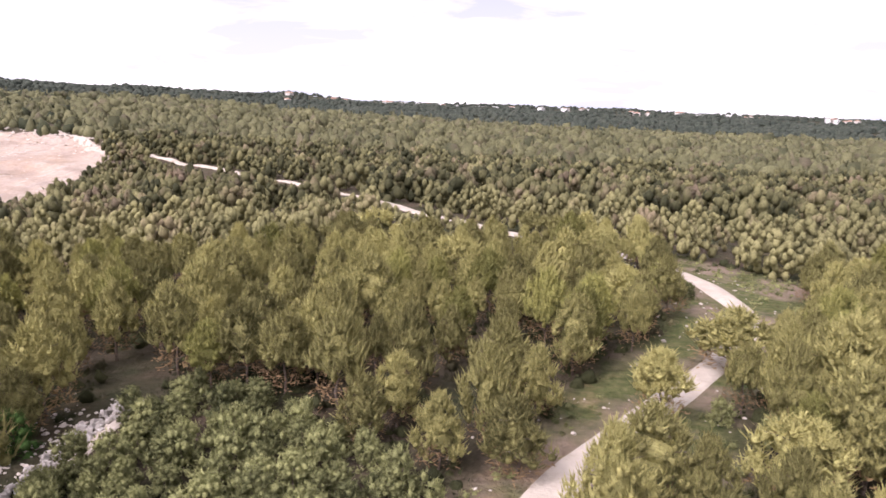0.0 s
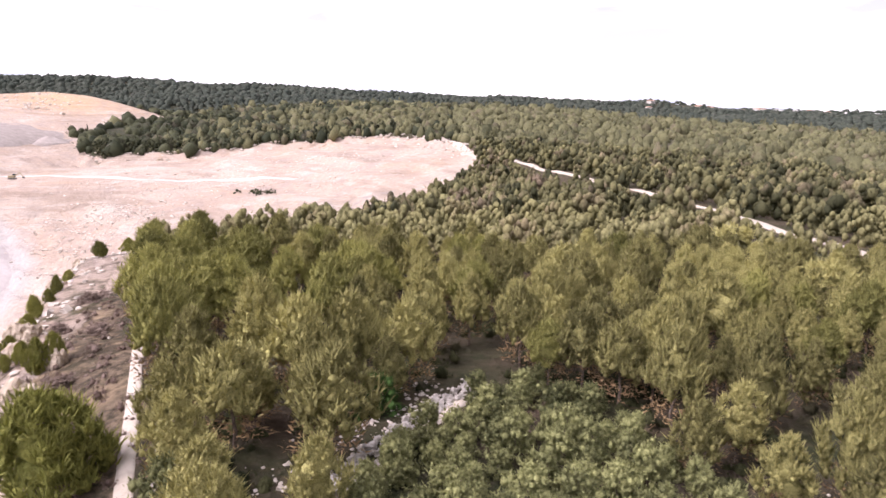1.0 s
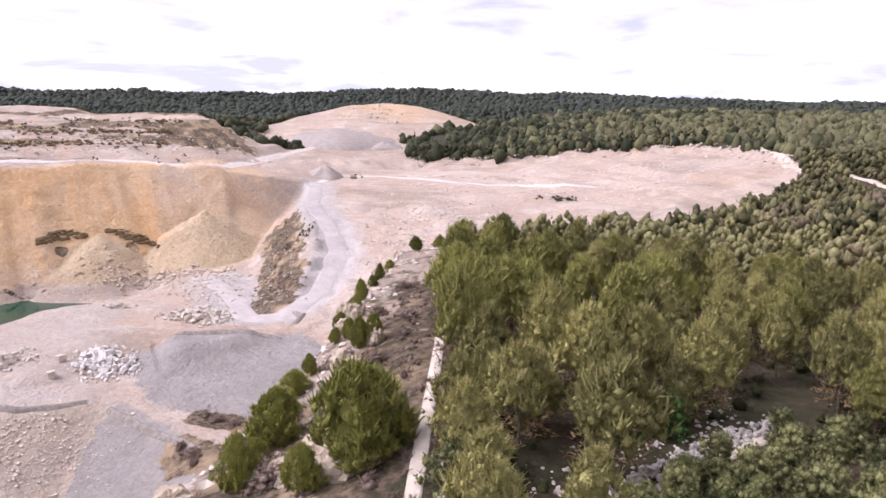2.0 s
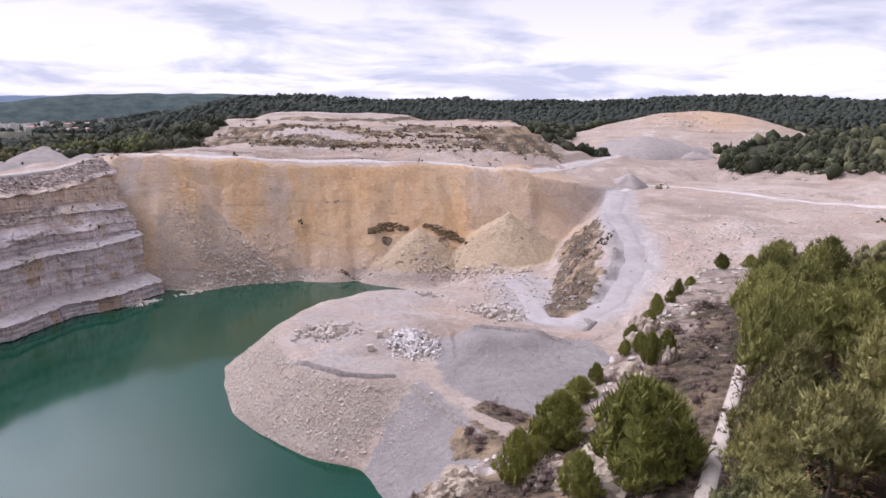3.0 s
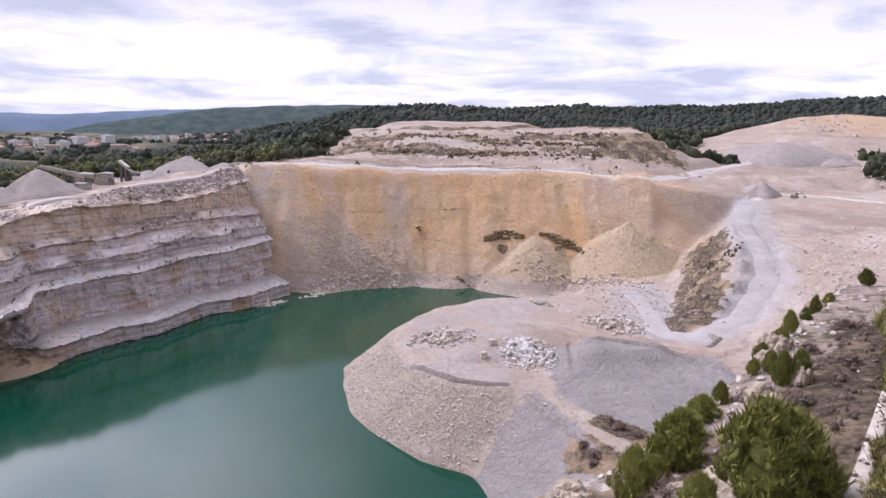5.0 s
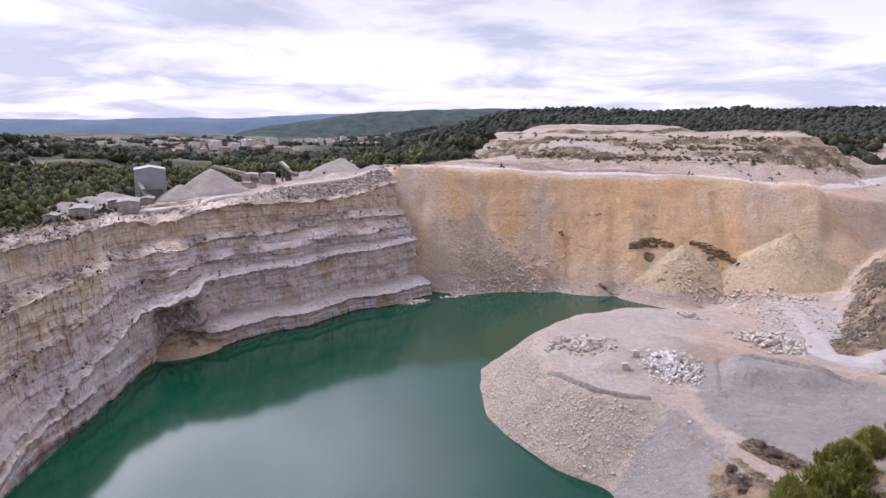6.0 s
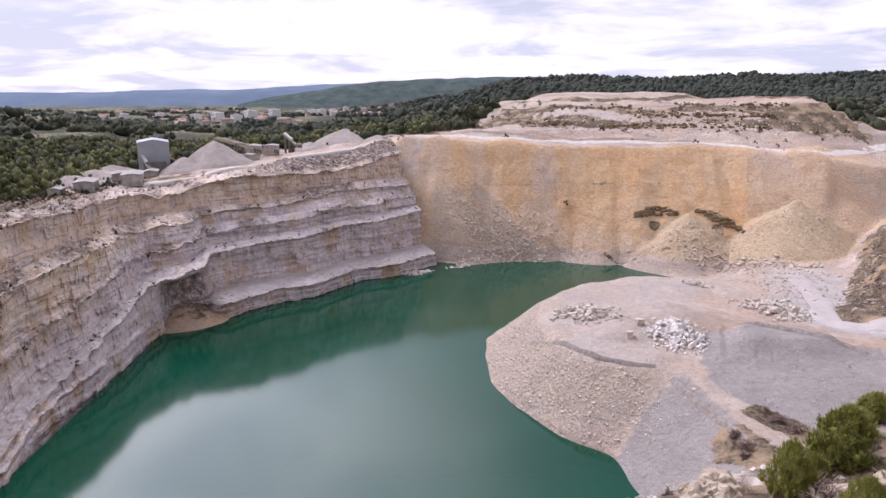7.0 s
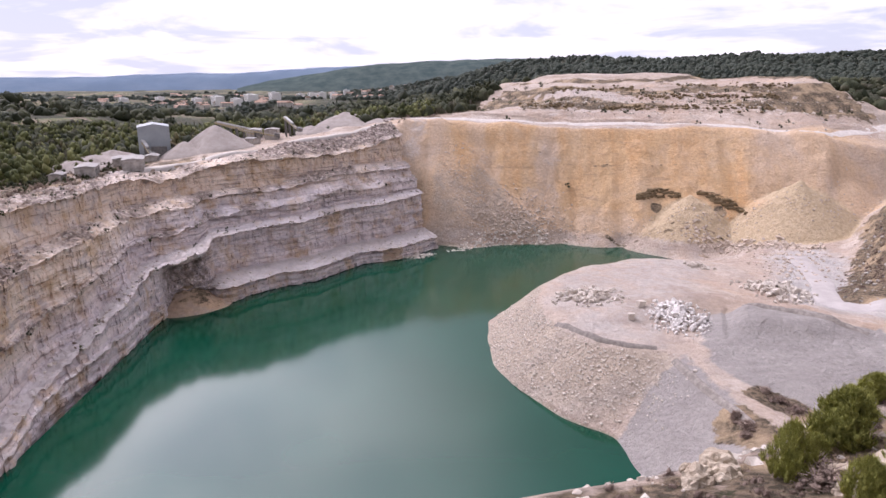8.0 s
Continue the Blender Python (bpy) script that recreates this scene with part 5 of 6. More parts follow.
def ridge_reach(x, y):
    """Distance of the skyline ridge on the bearing of a point."""
    b = np.degrees(np.arctan2(-x, y))
    r = sorted(RIDGE)
    return np.interp(b, [q[0] for q in r], [q[1] for q in r], right=2700)


def seen_side(p):
    return np.hypot(p[:, 0], p[:, 1]) < ridge_reach(p[:, 0], p[:, 1]) + 40


def thinned_lattice(rng, d0, d1, b0, b1):
    return scatter(rng, d0, d1, b0, b1, 6.2)


def build_far_canopy(p, rng):
    """Far tree tops: small uneven domes on the near side of the ridges."""
    p = p[seen_side(p)]
    x, y, s = p.T
    n = len(p)
    tall, wide = rng.uniform(5, 9.5, n) * (s / 9) ** 0.25, rng.uniform(0.42, 0.62, n) * np.minimum(s, 17)
    z = height(x, y)
    a = rng.uniform(0, 6.28, n)[:, None] + np.arange(5) * 1.2566
    low = np.stack([x[:, None] + np.cos(a) * wide[:, None] * rng.uniform(0.8, 1.1, (n, 5)), y[:, None] + np.sin(a) * wide[:, None] * rng.uniform(0.8, 1.1, (n, 5)), (z + tall * 0.15)[:, None] + 0 * a], -1)
    mid = np.stack([x[:, None] + np.cos(a + 0.5) * wide[:, None] * rng.uniform(0.5, 0.95, (n, 5)), y[:, None] + np.sin(a + 0.5) * wide[:, None] * rng.uniform(0.5, 0.95, (n, 5)), (z + tall * 0.65)[:, None] + rng.uniform(-0.8, 0.8, (n, 5))], -1)
    top = np.stack([x + rng.normal(size=n) * 0.6, y + rng.normal(size=n) * 0.6, z + tall], -1)[:, None]
    v = np.concatenate([low, mid, top], 1)
    i = np.arange(5)
    j = (i + 1) % 5
    f = np.concatenate([np.stack([i, j, j + 5], -1), np.stack([i, j + 5, i + 5], -1), np.stack([i + 5, j + 5, 0 * i + 10], -1)])
    faces = (f[None] + (np.arange(n) * 11)[:, None, None]).reshape(-1, 3)
    tagged(new("far_wood", mesh_from("far_wood", v.reshape(-1, 3), faces, RIDGE_WOOD, True)), "dark green woods on the far ridges, tinted bluer for haze", "wood", kind="stuff")


def opened(x, y):
    """True on the low scrubby side of the forest track."""
    d = math.hypot(x, y)
    return 110 < d < 330 and min(float(line_gap(FOREST_TRACK, np.array(x * k), np.array(y * k))) for k in (1.04, 1.09, 1.14)) < 7


def build_wood(name, label, p, clumps, blades, leaf, rng, tall=8.0, low=0.22, wide=6.6, shape="flame", lo=0.7, hi=1.15, category="wood"):
    """Many trees joined in one mesh."""
    lib = [crown_arrays(rng, tall, wide, clumps, blades, low, 0.26, shape, 0.4) for _ in range(12)]
    z = p[:, 3] if p.shape[1] > 3 else height(p[:, 0], p[:, 1])
    vs, fs, n, tone = [], [], 0, []
    for (x, y, s), zz in zip(p[:, :3], z):
        v, f = lib[rng.integers(12)]
        tone.append(np.full(len(v), rng.uniform(-0.45, 0.45)))
        x, y = x + rng.normal() * 0.28 * s, y + rng.normal() * 0.28 * s
        a, k = rng.uniform(0, 6.28), rng.uniform(lo, hi)
        c, sn = math.cos(a), math.sin(a)
        w = max(1.0, s / 5.2) * rng.uniform(0.85, 1.15)
        k *= 0.36 if opened(x, y) else 1.0
        vs.append(np.stack([(v[:, 0] * c - v[:, 1] * sn) * k * w + x, (v[:, 0] * sn + v[:, 1] * c) * k * w + y, v[:, 2] * k * w ** 0.3 + zz], -1))
        fs.append(f + n)
        n += len(v)
    tagged(new(name, mesh_from(name, np.concatenate(vs), np.concatenate(fs), leaf, True, {"tone": np.concatenate(tone)})), label, category, kind="stuff")


rest = build_near_trees()
wrng = np.random.default_rng(8)
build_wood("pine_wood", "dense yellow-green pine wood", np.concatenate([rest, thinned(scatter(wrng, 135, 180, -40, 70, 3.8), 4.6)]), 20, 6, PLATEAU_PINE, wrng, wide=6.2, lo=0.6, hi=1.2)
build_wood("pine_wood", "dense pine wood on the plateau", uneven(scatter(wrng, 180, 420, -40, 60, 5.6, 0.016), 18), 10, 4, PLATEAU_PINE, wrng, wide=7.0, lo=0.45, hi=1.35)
far_spots = uneven(scatter(wrng, 430, 900, -42, 142, 6.2, 0.0116), 30)
west = far_spots[:, 0] + 0.9 * far_spots[:, 1] < 260 * rough(far_spots[:, 0], far_spots[:, 1], 120, 3, 5) + wrng.normal(size=len(far_spots)) * 110
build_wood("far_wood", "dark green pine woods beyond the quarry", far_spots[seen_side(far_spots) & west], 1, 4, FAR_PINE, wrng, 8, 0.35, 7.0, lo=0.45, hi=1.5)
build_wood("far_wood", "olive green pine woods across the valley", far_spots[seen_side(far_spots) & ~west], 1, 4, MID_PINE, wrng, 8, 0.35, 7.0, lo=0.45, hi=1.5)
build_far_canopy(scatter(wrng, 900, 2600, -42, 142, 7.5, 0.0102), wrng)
belt = np.concatenate([thinned_lattice(wrng, 400, 620, 100, 142), thinned_lattice(wrng, 255, 400, 116, 145)])
build_wood("pine_belt", "dense dark pine belt behind the plant yard", belt, 3, 8, BELT_PINE, wrng, 9, 0.2, 6.2, lo=0.5, hi=1.2)
strip_rng = np.random.default_rng(9)
strip = spread_along(strip_rng, [(-482, 345), (-425, 388), (-350, 432), (-290, 448)], 160, 5, 5, 6)
strip = np.concatenate([strip, spread_along(strip_rng, [(-540, -88), (-580, -72), (-640, -62)], 60, 6, 5, 6), spread_along(strip_rng, [(-600, 208), (-640, 190), (-680, 150), (-700, 90), (-705, 20), (-690, -40)], 130, 6, 5, 6)])
build_wood("tree_belt", "belt of dark pines above the bare slope", strip, 8, 10, FAR_PINE, strip_rng, 9, 0.12, 5.5)
# scrub: low bushes in the clearings, on ledges and slopes
srng = np.random.default_rng(21)
low_spots = np.array([(x, y, 1.0) for x, y in scatter_in(CLEARING, 2.2, srng)])
low_spots = low_spots[(line_gap(FOREST_TRACK, low_spots[:, 0], low_spots[:, 1]) > 3.0) & (lattice_noise(low_spots[:, 0], low_spots[:, 1], 7, 3) > 0.35)]
build_wood("low_scrub", "low green garrigue scrub in the clearing", low_spots, 4, 26, OAK, srng, 0.9, 0.1, 2.0, "bush", 0.5, 1.2, "scrub")
edge = np.concatenate([np.array([(x, y, 1.0) for x, y in scatter_in(SPUR, 2.6, srng)]), spread_along(srng, [(-262, 109), (-285, 122), (-320, 139), (-352, 158)], 210, 5, 1, 2), spread_along(srng, [(-500, 60), (-520, 110), (-545, 140), (-580, 130)], 90, 22, 1, 2)])
build_wood("dry_scrub", "dry brown scrub on stony slopes", edge, 4, 24, DRY, srng, 1.0, 0.1, 2.2, "bush", 0.5, 1.3, "scrub")
bushes = np.concatenate([spread_along(srng, [(-255, -203), (-285, -207), (-320, -216), (-345, -232)], 70, 5, 1, 2), spread_along(srng, [(-410, -186), (-440, -165), (-470, -130)], 40, 6, 1, 2), spread_along(srng, [(-470, -110), (-520, -85), (-570, -60), (-600, -45)], 120, 14, 1, 2), spread_along(srng, [(-330, -240), (-290, -226), (-250, -208), (-200, -200), (-150, -192)], 170, 9, 1, 2), spread_along(srng, MOUND_MID, 60, 30, 1, 2), spread_along(srng, [(-268, 268), (-256, 286)], 16, 3, 1, 2), spread_along(srng, [(-300, 138), (-340, 158)], 10, 5, 1, 2)])
build_wood("dark_bushes", "dark bushes scattered on spoil and waste ground", bushes, 4, 14, FAR_PINE, srng, 2.6, 0.1, 3.4, "bush", 0.5, 1.4, "bushes")


# near-black low shrubs, added to darken the gaps between crowns like shade
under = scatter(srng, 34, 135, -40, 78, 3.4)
build_wood("undergrowth", "low dark shrubs added as shade between the pines", under[(line_gap(FOREST_TRACK, under[:, 0], under[:, 1]) > 6)] * [1, 1, 0.3], 3, 12, UNDER, srng, 1.7, 0.1, 3.0, "bush", 0.5, 1.4, "scrub")
on_ledge = np.argwhere((WALL_LEDGE > 0.5) & (WALL_Z > 10) & (np.arange(WALL_Z.shape[0])[:, None] > 60))
on_ledge = on_ledge[srng.integers(0, len(on_ledge), 420)]
i, j = on_ledge.T
ledge_spots = np.stack([WALL_X[i, j], WALL_Y[i, j], np.ones(len(i)), WALL_Z[i, j]], -1)
build_wood("ledge_bushes", "small dry bushes rooted on the wall's ledges", ledge_spots[:260], 3, 14, DRY, srng, 1.4, 0.1, 1.8, "bush", 0.4, 1.2, "bushes")
build_wood("ledge_bushes", "small dark bushes rooted on the wall's ledges", ledge_spots[260:], 3, 14, FAR_PINE, srng, 1.6, 0.1, 1.8, "bush", 0.4, 1.3, "bushes")
i, j = np.argwhere((WALL_LEDGE > 0.5) & (WALL_Z > 3))[srng.integers(0, int(((WALL_LEDGE > 0.5) & (WALL_Z > 3)).sum()), 900)].T
vs, fs, n = [], [], 0
for x, y, z in zip(WALL_X[i, j], WALL_Y[i, j], WALL_Z[i, j]):
    v, f = lumps[srng.integers(len(lumps))]
    vs.append(v * srng.uniform(0.15, 0.7) + [x, y, z])
    fs.append(f + n)
    n += len(v)
tagged(new("ledge_rubble", mesh_from("ledge_rubble", np.concatenate(vs), np.concatenate(fs), STONE)), "broken stone lying on the wall's ledges", "rubble", kind="stuff")


rim_scrub = np.concatenate([spread_along(srng, [(-250, -225), (-300, -240), (-335, -250)], 120, 8, 2, 4), spread_along(srng, [(-300, -200), (-262, -200), (-220, -193), (-170, -186), (-120, -178)], 190, 7, 1, 2), spread_along(srng, [(-455, -105), (-500, -92), (-540, -75)], 130, 12, 1, 2), spread_along(srng, [(-480, -120), (-530, -110), (-600, -95)], 260, 16, 2, 4)])
build_wood("rim_scrub", "dry brown scrub along the wall's rim", rim_scrub, 4, 14, DRY, srng, 1.8, 0.1, 2.8, "bush", 0.5, 1.4, "scrub")


def face_x(y, z):
    """Where the spoil face reaches height z at that y."""
    xs = np.arange(-384, -458, -0.5)
    h = height(xs, np.full(len(xs), float(y)))
    return float(xs[np.argmax(h > z)])


def build_band(label, line, tall, n, rng):
    """A broken ledge of dark rock: blocks set into the spoil face; line: y, height."""
    ledge = new("rock_ledge")
    y0, z0 = line[0]
    x0 = face_x(y0, z0)
    ledge.location = (x0, y0, z0)
    tagged(ledge, label, "rock ledge", "rock ledges of the spoil face")
    p = resample([(y, z, 0) for y, z in line], 200)
    for k in range(n):
        i = rng.integers(0, 200)
        y, z = p[i, 0], p[i, 1] + tall * rng.uniform(-0.5, 0.5) * math.sin(math.pi * (i + 20) / 240)
        s = rng.uniform(0.6, 1.5)
        ob = new("rock", LEDGE_ROCKS[rng.integers(10)])
        ob.parent = ledge
        ob.matrix_basis = Matrix.LocRotScale((face_x(y, z) - x0 - 0.2, y - y0, z - z0), Euler((rng.uniform(-0.15, 0.15), rng.uniform(-0.2, 0.2), rng.uniform(-0.3, 0.3))), (s, s * 1.7, s * 0.6))


ROCK_BROWN = plain_material("brown_layered_rock", (0.08, 0.058, 0.034), (0.3, 0.22, 0.13), 0.9, 0.95, 0.1, 0.9)
LEDGE_ROCKS = [mesh_from("rock", v, f, ROCK_BROWN) for v, f in ROCK_SHAPES]
ledge_rng = np.random.default_rng(41)
build_band("dark broken rock ledge in the spoil face", [(46, 25), (55, 27), (69, 26)], 5.0, 90, ledge_rng)
build_band("dark sloping rock ledge beside a sand cone", [(81, 28), (90, 25), (103, 19)], 5.0, 80, ledge_rng)


def mound_x(y, z):
    """Where the spoil mound reaches height z at that y."""
    xs = np.arange(-470, -660, -1.0)
    h = height(xs, np.full(len(xs), float(y)))
    return float(xs[np.argmax(h > z)])


for a, b, z, n in ((-30, 10, 73, 60), (30, 140, 71, 150), (55, 150, 78, 150), (-10, 60, 83, 80), (90, 165, 85, 80)):
    rows = []
    for k in range(n):
        y = ledge_rng.uniform(a, b)
        rows.append((mound_x(y, z + ledge_rng.normal() * 0.9), y, ledge_rng.uniform(0.5, 1.5)))
    joined("mound_ledge", "broken dark brown rock along a terrace of the mound", "rock ledge", lumps, np.array(rows), ROCK_BROWN, ledge_rng, 0.6)


# ---- buildings and plant ----
def box(bm, x, y, z, sx, sy, sz, rot=0.0):
    r = bmesh.ops.create_cube(bm, size=1, matrix=pose(x, y, z + sz / 2, 0, 0, rot) @ Matrix.Diagonal((sx, sy, sz, 1)))
    return r["verts"]


def built(name, parent, material, *boxes, label=""):
    bm = bmesh.new()
    for b in boxes:
        box(bm, *b)
    if name != "window":
        bmesh.ops.bevel(bm, geom=bm.edges[:], offset=0.05, segments=1, affect="EDGES")
    return part(name, bm, material, parent, label)


def gable(bm, sx, sy, z, rise, over=0.4):
    x, y = sx / 2 + over, sy / 2 + over
    v = [bm.verts.new(p) for p in ((-x, -y, z), (x, -y, z), (x, y, z), (-x, y, z), (-x, 0, z + rise), (x, 0, z + rise), (-x, -y, z - 0.25), (x, -y, z - 0.25), (x, y, z - 0.25), (-x, y, z - 0.25))]
    for f in ((0, 1, 5, 4), (2, 3, 4, 5), (0, 4, 3), (1, 2, 5), (6, 9, 8, 7), (0, 6, 7, 1), (1, 7, 8, 2), (2, 8, 9, 3), (3, 9, 6, 0)):
        bm.faces.new([v[i] for i in f])


def house(x, y, sx, sy, tall, a, flat=False, label="pale rendered house with a terracotta roof", category="house", group="houses of the town"):
    h = new("house" if not flat else "apartment_block")
    tagged(h, label, category, group)
    h.matrix_basis = pose(x, y, float(height(x, y)) - 0.5, 0, 0, a)
    built("wall", h, WHITE_WALL if flat else PLASTER, (0, 0, 0, sx, sy, tall))
    bm = bmesh.new()
    if flat:
        box(bm, 0, 0, tall, sx + 0.6, sy + 0.6, 0.5)
        box(bm, sx * 0.2, 0, tall + 0.5, sx * 0.15, sy * 0.4, 2.2)
        part("roof", bm, FLAT_ROOF, h)
    else:
        gable(bm, sx, sy, tall, sy * 0.22)
        part("roof", bm, ROOF_TILE, h)
    floors = max(1, int(tall / 3))
    cols = max(2, int(sx / 5))
    for side in (-1, 1):
        for f in range(floors):
            for c in range(cols):
                built("window", h, WINDOW, ((c + 0.5) / cols * sx - sx / 2, side * (sy / 2 + 0.02), 1 + f * 3, 1.5 if not flat else 2.6, 0.12, 1.4))
    return h


town = np.random.default_rng(31)
for b, d, sx, sy, t in ((116.9, 1450, 70, 16, 17), (114.4, 1380, 62, 18, 19), (112.6, 1420, 58, 16, 20), (115.5, 1340, 44, 16, 15), (118.4, 1700, 50, 16, 14), (109.7, 1600, 34, 16, 15), (108.9, 1560, 26, 14, 17), (108.0, 1590, 30, 14, 14), (110.6, 1650, 40, 14, 13), (107.0, 1640, 24, 12, 15), (109.2, 1680, 30, 14, 14), (121, 1800, 44, 16, 13), (123.5, 1750, 40, 16, 12), (126, 1500, 40, 14, 10)):
    x, y = around(b, d)
    house(x, y, sx, sy, t, b + 90 + 8, True, "long white apartment block with a flat roof", "apartment block", "apartment blocks of the town")
for k in range(110):
    x, y = around(town.uniform(104, 127), town.uniform(1250, 2300))
    house(x, y, town.uniform(11, 22), town.uniform(8, 12), town.uniform(5, 9), town.uniform(0, 180))
for b, d in ((100.6, 1850), (101.4, 1800), (102.3, 1900), (103.4, 1900), (105.2, 2150), (105.8, 2100), (106.4, 2200), (99.6, 1750)):
    house(*around(b, d), 18, 11, 8, b * 7)
for k in range(56):
    b = town.uniform(-36, 13)
    d = float(np.interp(b, [-40, -18, 13], [1900, 2050, 1800])) * town.uniform(0.93, 1.02)
    x, y = around(b, d)
    house(x, y, town.uniform(14, 34), town.uniform(9, 13), town.uniform(8, 12), b + town.uniform(60, 120), k % 3 == 0, "white house on the wooded ridge", "house", "houses on the ridge")


def build_crusher():
    t = new("crushing_tower")
    tagged(t, "tall grey sheet-clad crushing tower on dusty yard", "industrial tower")
    t.matrix_basis = pose(-361, -223, 51.0, 0, 0, 32)
    bm = bmesh.new()
    for i in range(5):
        for j in (-1, 1):
            box(bm, -8 + 4 * i, j * 6, 0, 0.6, 0.6, 8)
    part("support_frame", bm, DARK_STEEL, t, "dark steel legs")
    built("wall", t, GREY_STEEL, (0, 0, 3, 23, 16, 14.5))
    bm = bmesh.new()
    for i in range(30):
        box(bm, -11 + 0.76 * i, 8.03, 3, 0.14, 0.1, 14.5)
        box(bm, -11 + 0.76 * i, -8.03, 3, 0.14, 0.1, 14.5)
    part("ribs", bm, GREY_STEEL, t)
    bm = bmesh.new()
    gable(bm, 23, 16, 17.5, 1.6, 0.3)
    part("roof", bm, GREY_STEEL, t)
    built("sign", t, PLASTER, (-3, 8.15, 11, 3.2, 0.1, 1.6), label="blank white sign plate")
    built("annex", t, DARK_STEEL, (12, 2, 0, 7, 8, 7))


build_crusher()


DUSTY_WALL = plain_material("dusty_stained_plaster", (0.30, 0.27, 0.245), (0.52, 0.48, 0.44), 0.5, 0.9, 0.1, 0.4)
DUSTY_ROOF = plain_material("dusty_sheet_roof", (0.26, 0.24, 0.225), (0.38, 0.355, 0.335), 0.4, 0.8, 0.2, 0.3)


def shed(x, y, sx, sy, tall, a, label):
    s = new("shed")
    tagged(s, label, "shed", "sheds of the plant")
    s.matrix_basis = pose(x, y, float(height(x, y)), 0, 0, a)
    built("wall", s, DUSTY_WALL, (0, 0, -0.5, sx, sy, tall + 0.5))
    bm = bmesh.new()
    gable(bm, sx, sy, tall, 0.7)
    part("roof", bm, DUSTY_ROOF, s)
    for k in (-0.3, 0.1, 0.35):
        built("doorway", s, DARK_STEEL, (k * sx, sy / 2, 0, 2.4, 0.15, 2.8))


shed(-276, -204, 15, 8, 4, 28, "low white plastered shed with a pale roof")
shed(-303, -199, 20, 9, 5, 30, "long pale shed with grey roof and open bays")
shed(-415, -176, 11, 8, 6, 15, "small white block building beside the rim road")
shed(-420, -190, 16, 9, 5, 20, "pale concrete store with a flat dusty roof")
shed(-386, -176, 8, 5, 3, 60, "small dusty cabin beside a gravel heap")
shed(-312, -212, 14, 7, 3.5, 34, "low dusty workshop with open bays")
shed(-330, -206, 10, 6, 3, 24, "small dusty store beside the crushing tower")
shed(-288, -214, 12, 6, 3, 30, "low stained hut among bushes")
shed(-262, -208, 7, 5, 3, 20, "small white hut at the plant entrance")


def conveyor(p, q, label):
    c = new("conveyor")
    p, q = Vector(p), Vector(q)
    c.location = p
    tagged(c, label, "conveyor", "conveyors of the plant")
    d = q - p
    m = d.to_track_quat("X", "Z").to_matrix().to_4x4()
    n = d.length
    for name, mat, bs in (("frame", DUSTY_YELLOW, ((n / 2, -0.7, -0.6, n, 0.25, 0.8), (n / 2, 0.7, -0.6, n, 0.25, 0.8))), ("belt", DARK_STEEL, ((n / 2, 0, 0.15, n, 1.2, 0.12),)), ("hopper", DARK_STEEL, ((0, 0, -0.5, 3, 3, 2.2),)), ("cover", FLAT_ROOF, ((n * 0.7, 0, 0.5, n * 0.5, 1.7, 0.7),))):
        bm = bmesh.new()
        for b in bs:
            box(bm, *b)
        bmesh.ops.transform(bm, matrix=m, verts=bm.verts[:])
        part(name, bm, mat, c)
    for k in (0.35, 0.65, 0.92):
        w = p + d * k
        g = float(height(w.x, w.y))
        built("leg", c, DARK_STEEL, (d.x * k, d.y * k, g - p.z - 0.5, 0.5, 1.4, max(1, w.z - g)))


conveyor((-398, -166, 60), (-384, -198, 69), "dusty inclined conveyor feeding a gravel heap")
conveyor((-405, -180, 60), (-400, -206, 68), "second inclined conveyor behind the gravel heaps")
conveyor((-420, -160, 62), (-436, -176, 69), "short dusty conveyor above a small heap")
conveyor((-340, -212, 54), (-350, -224, 62), "low conveyor at the foot of the tower")
conveyor((-366, -208, 55), (-352, -218, 66), "steep conveyor running into the crushing tower")


def heap(x, y, r, tall, seed, label, material):
    n, rings = 40, 16
    k = np.linspace(0, 1, rings)[:, None]
    a = np.linspace(0, 2 * np.pi, n, endpoint=False)[None, :]
    rr = r * k * (1 + 0.18 * np.sin(a * 2 + seed) + 0.1 * np.sin(a * 5 + seed * 2))
    px, py = x + rr * np.cos(a), y + rr * np.sin(a)
    pz = height(px, py) * k ** 3 + float(height(x, y)) * (1 - k ** 3) + tall * np.clip(1.04 - np.sqrt(k * k + 0.004), 0, 1) + rough(px, py, 4, 3, seed) * 0.5 - 0.4 * (k > 0.97)
    me = mesh_from("spoil_mound", np.stack([px, py, pz], -1).reshape(-1, 3), sheet_faces(rings, n, True), material, True)
    tagged(new("spoil_mound", me), label, "spoil mound", "gravel heaps of the plant")


CHIPPINGS = plain_material("pale_limestone_chippings", (0.30, 0.26, 0.235), (0.38, 0.335, 0.305), 0.25, 0.95, 0.1, 0.5)
for i, (x, y, r, t) in enumerate(((-368, -190, 22, 13), (-352, -200, 15, 8), (-474, -146, 26, 9), (-500, -128, 18, 6), (-322, -232, 22, 6), (-300, -228, 16, 5), (-395, -205, 20, 11), (-440, -160, 14, 5), (-430, -150, 10, 4), (-455, -118, 10, 3), (-342, -236, 16, 6), (-470, -112, 9, 2.5))):
    heap(x, y, r, t, i, "conical heap of pale limestone gravel", CHIPPINGS)
for i, (x, y, r, t) in enumerate(((-438, 228, 12, 8), (-600, 325, 58, 12), (-545, 345, 18, 6))):
    heap(x, y, r, t, i + 20, "mound of tipped pale spoil", CHIPPINGS)


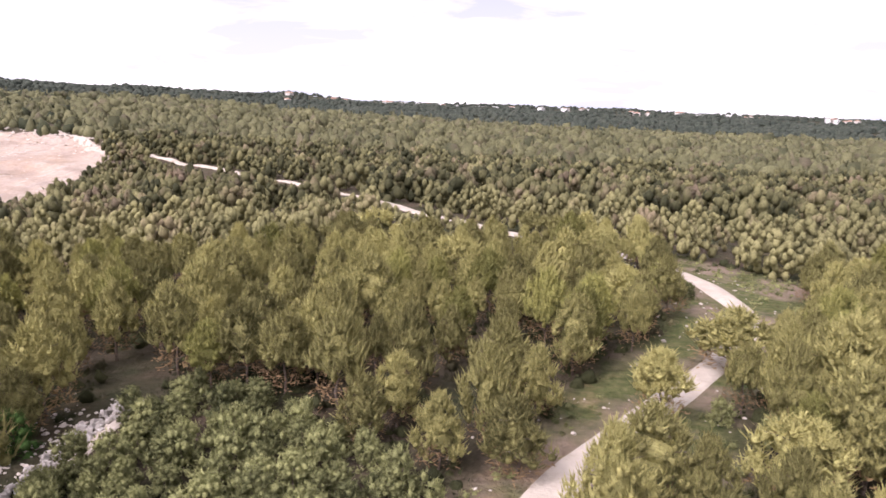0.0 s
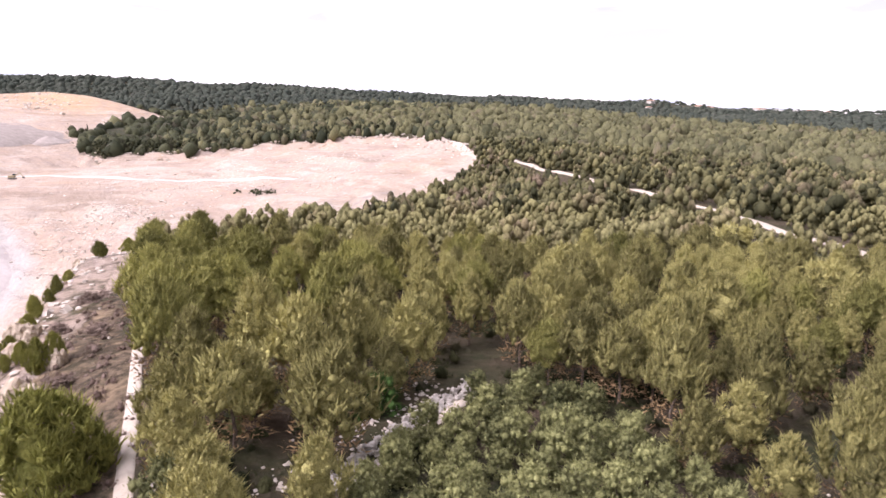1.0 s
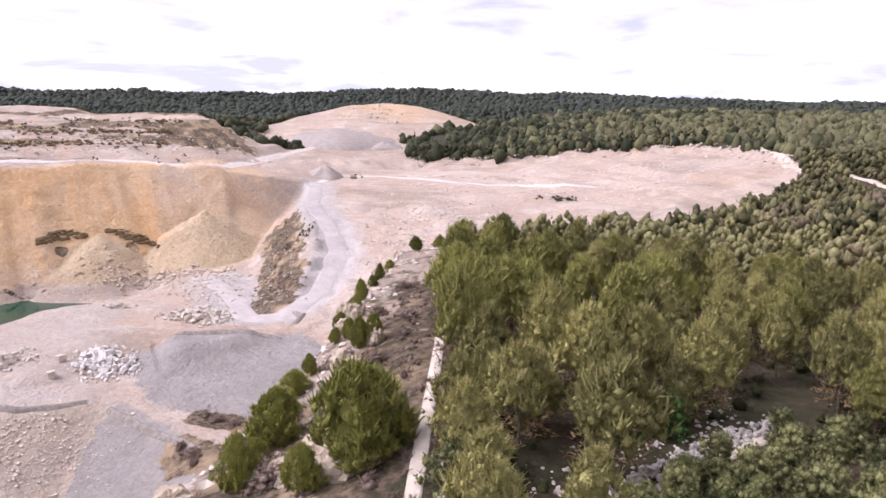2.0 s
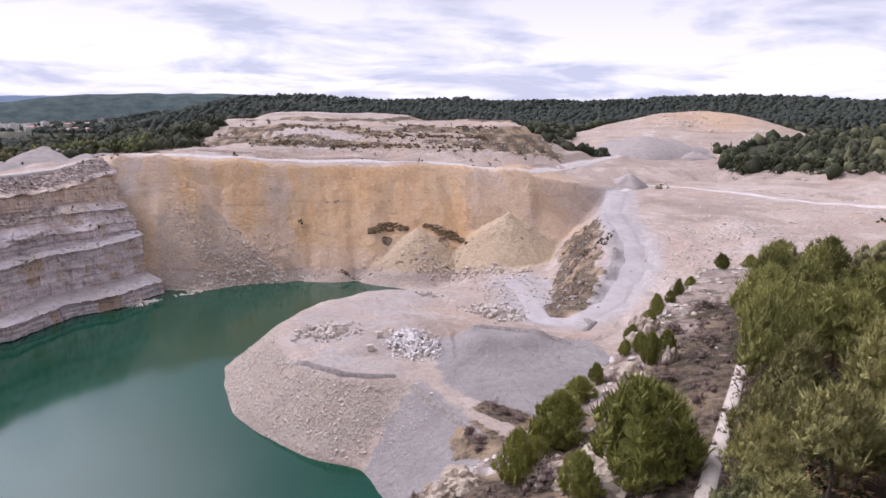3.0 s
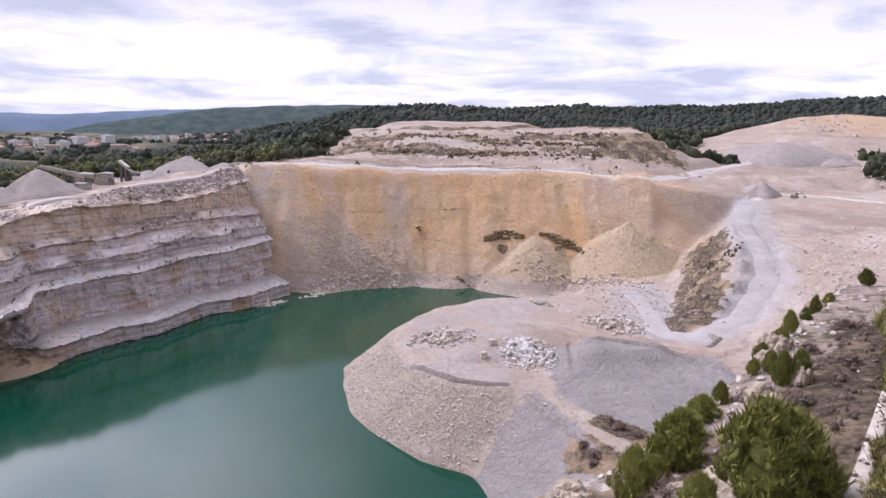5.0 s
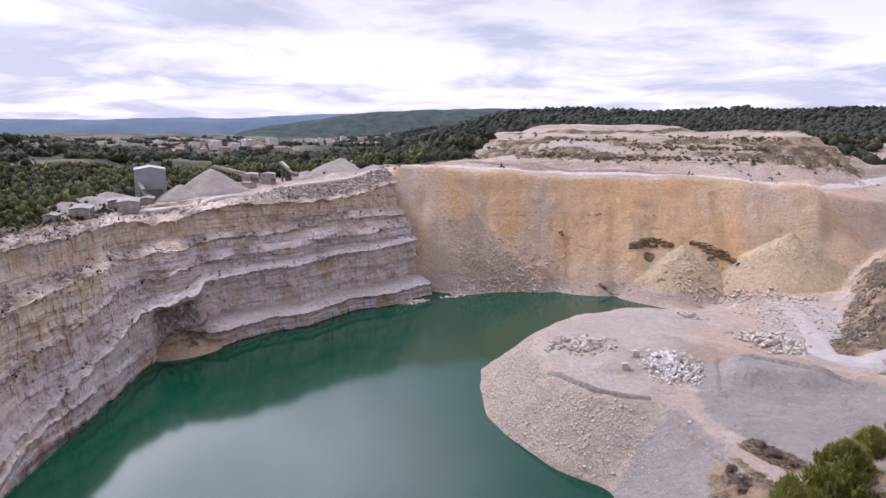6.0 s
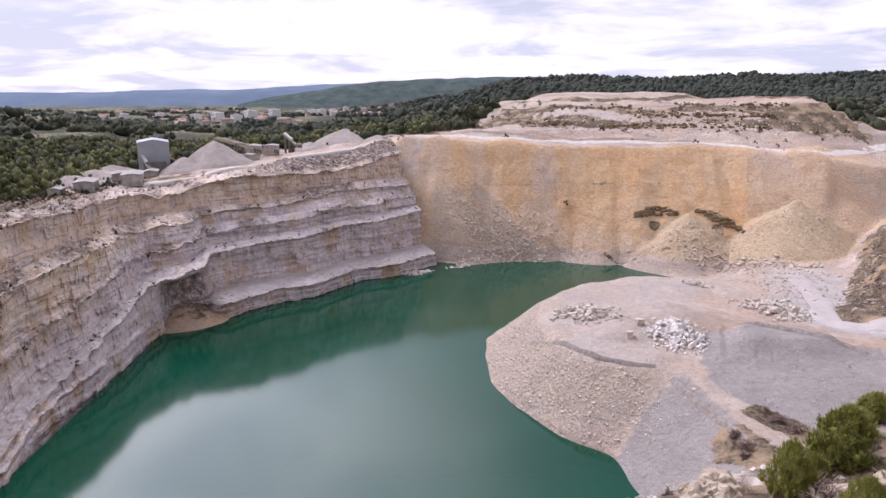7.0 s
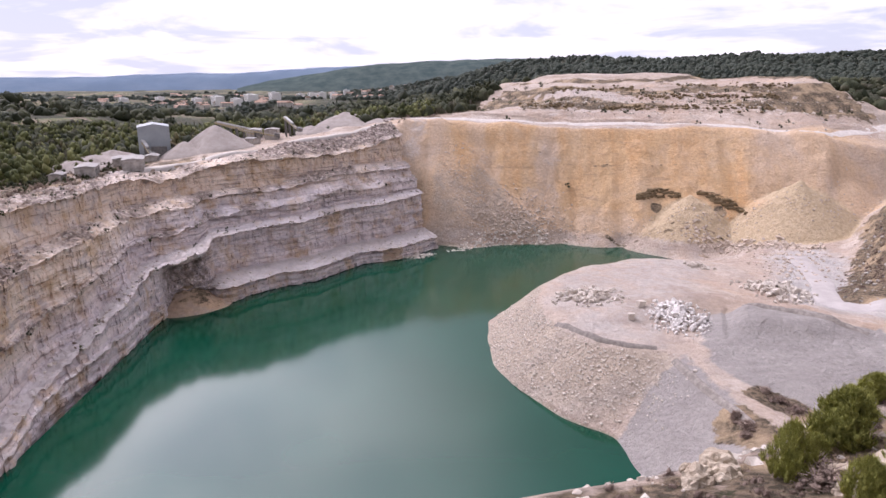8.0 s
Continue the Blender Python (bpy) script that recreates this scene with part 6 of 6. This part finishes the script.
def build_digger():
    d = new("excavator")
    tagged(d, "small dusty excavator parked on the bare slope", "excavator")
    d.matrix_basis = pose(-421, 241, float(height(-421, 241)) + 0.1, 0, 0, 40)
    for s in (-1, 1):
        built("track", d, DARK_STEEL, (0, s * 1.1, 0, 4, 0.6, 0.9))
    built("body", d, DUSTY_YELLOW, (-0.4, 0, 1.0, 3.4, 2.6, 1.3))
    built("cab", d, WINDOW, (0.9, 0.7, 1.2, 1.4, 1.1, 1.9))
    bm = bmesh.new()
    for p, q in (((1.2, -0.2, 1.8), (4.2, -0.2, 4.0)), ((4.2, -0.2, 4.0), (6.2, -0.2, 1.6))):
        v = Vector(q) - Vector(p)
        m = Matrix.Translation(p) @ v.to_track_quat("X", "Z").to_matrix().to_4x4()
        bmesh.ops.create_cube(bm, size=1, matrix=m @ Matrix.Translation((v.length / 2, 0, 0)) @ Matrix.Diagonal((v.length, 0.4, 0.5, 1)))
    part("boom", bm, DUSTY_YELLOW, d)
    built("bucket", d, DARK_STEEL, (6.1, -0.2, 0.7, 1.0, 1.2, 0.9))


build_digger()


# ---- far distance ----
def build_hills(d0, d1, bearings, tops, material, label, seed):
    """A range of hills: crest height given as degrees above the eye, by bearing."""
    b = np.arange(bearings[0], bearings[-1], 0.2)
    top = np.interp(b, bearings, tops) + 0.12 * rough(b * 10, b * 0, 22, 4, seed)
    k = np.linspace(0, 1, 12)
    d = d0 + (d1 - d0) * k[:, None] + 0 * b
    fold = rough(d * np.sin(np.radians(b)), d * np.cos(np.radians(b)), 400, 4, seed + 3)
    z = 30 + (92 + d1 * np.tan(np.radians(top)) - 30) * np.sin(k[:, None] * np.pi / 2) + fold * 25 * np.sin(k[:, None] * np.pi)
    a = np.radians(b)
    me = mesh_from("backdrop", np.stack([-d * np.sin(a), d * np.cos(a), z], -1).reshape(-1, 3), sheet_faces(12, len(b))[:, ::-1], material, True)
    tagged(new("backdrop", me), label, "hills", kind="structure")


build_hills(4300, 4700, [92, 101, 106, 110, 112, 116, 120, 124, 131, 140, 160], [1.2, 1.2, 1.1, 0.9, 0.85, 0.62, 0.66, 0.47, 0.42, 0.5, 0.6], FAR_HILL, "wooded hills on the far horizon, coloured blue for haze", 5)
build_hills(3100, 3500, [90, 95, 100, 104, 107, 110, 113, 115.5], [1.45, 1.5, 1.42, 1.25, 0.85, 0.45, 0.0, -0.6], NEAR_HILL, "green wooded hills behind the town, haze put into their colour", 12)
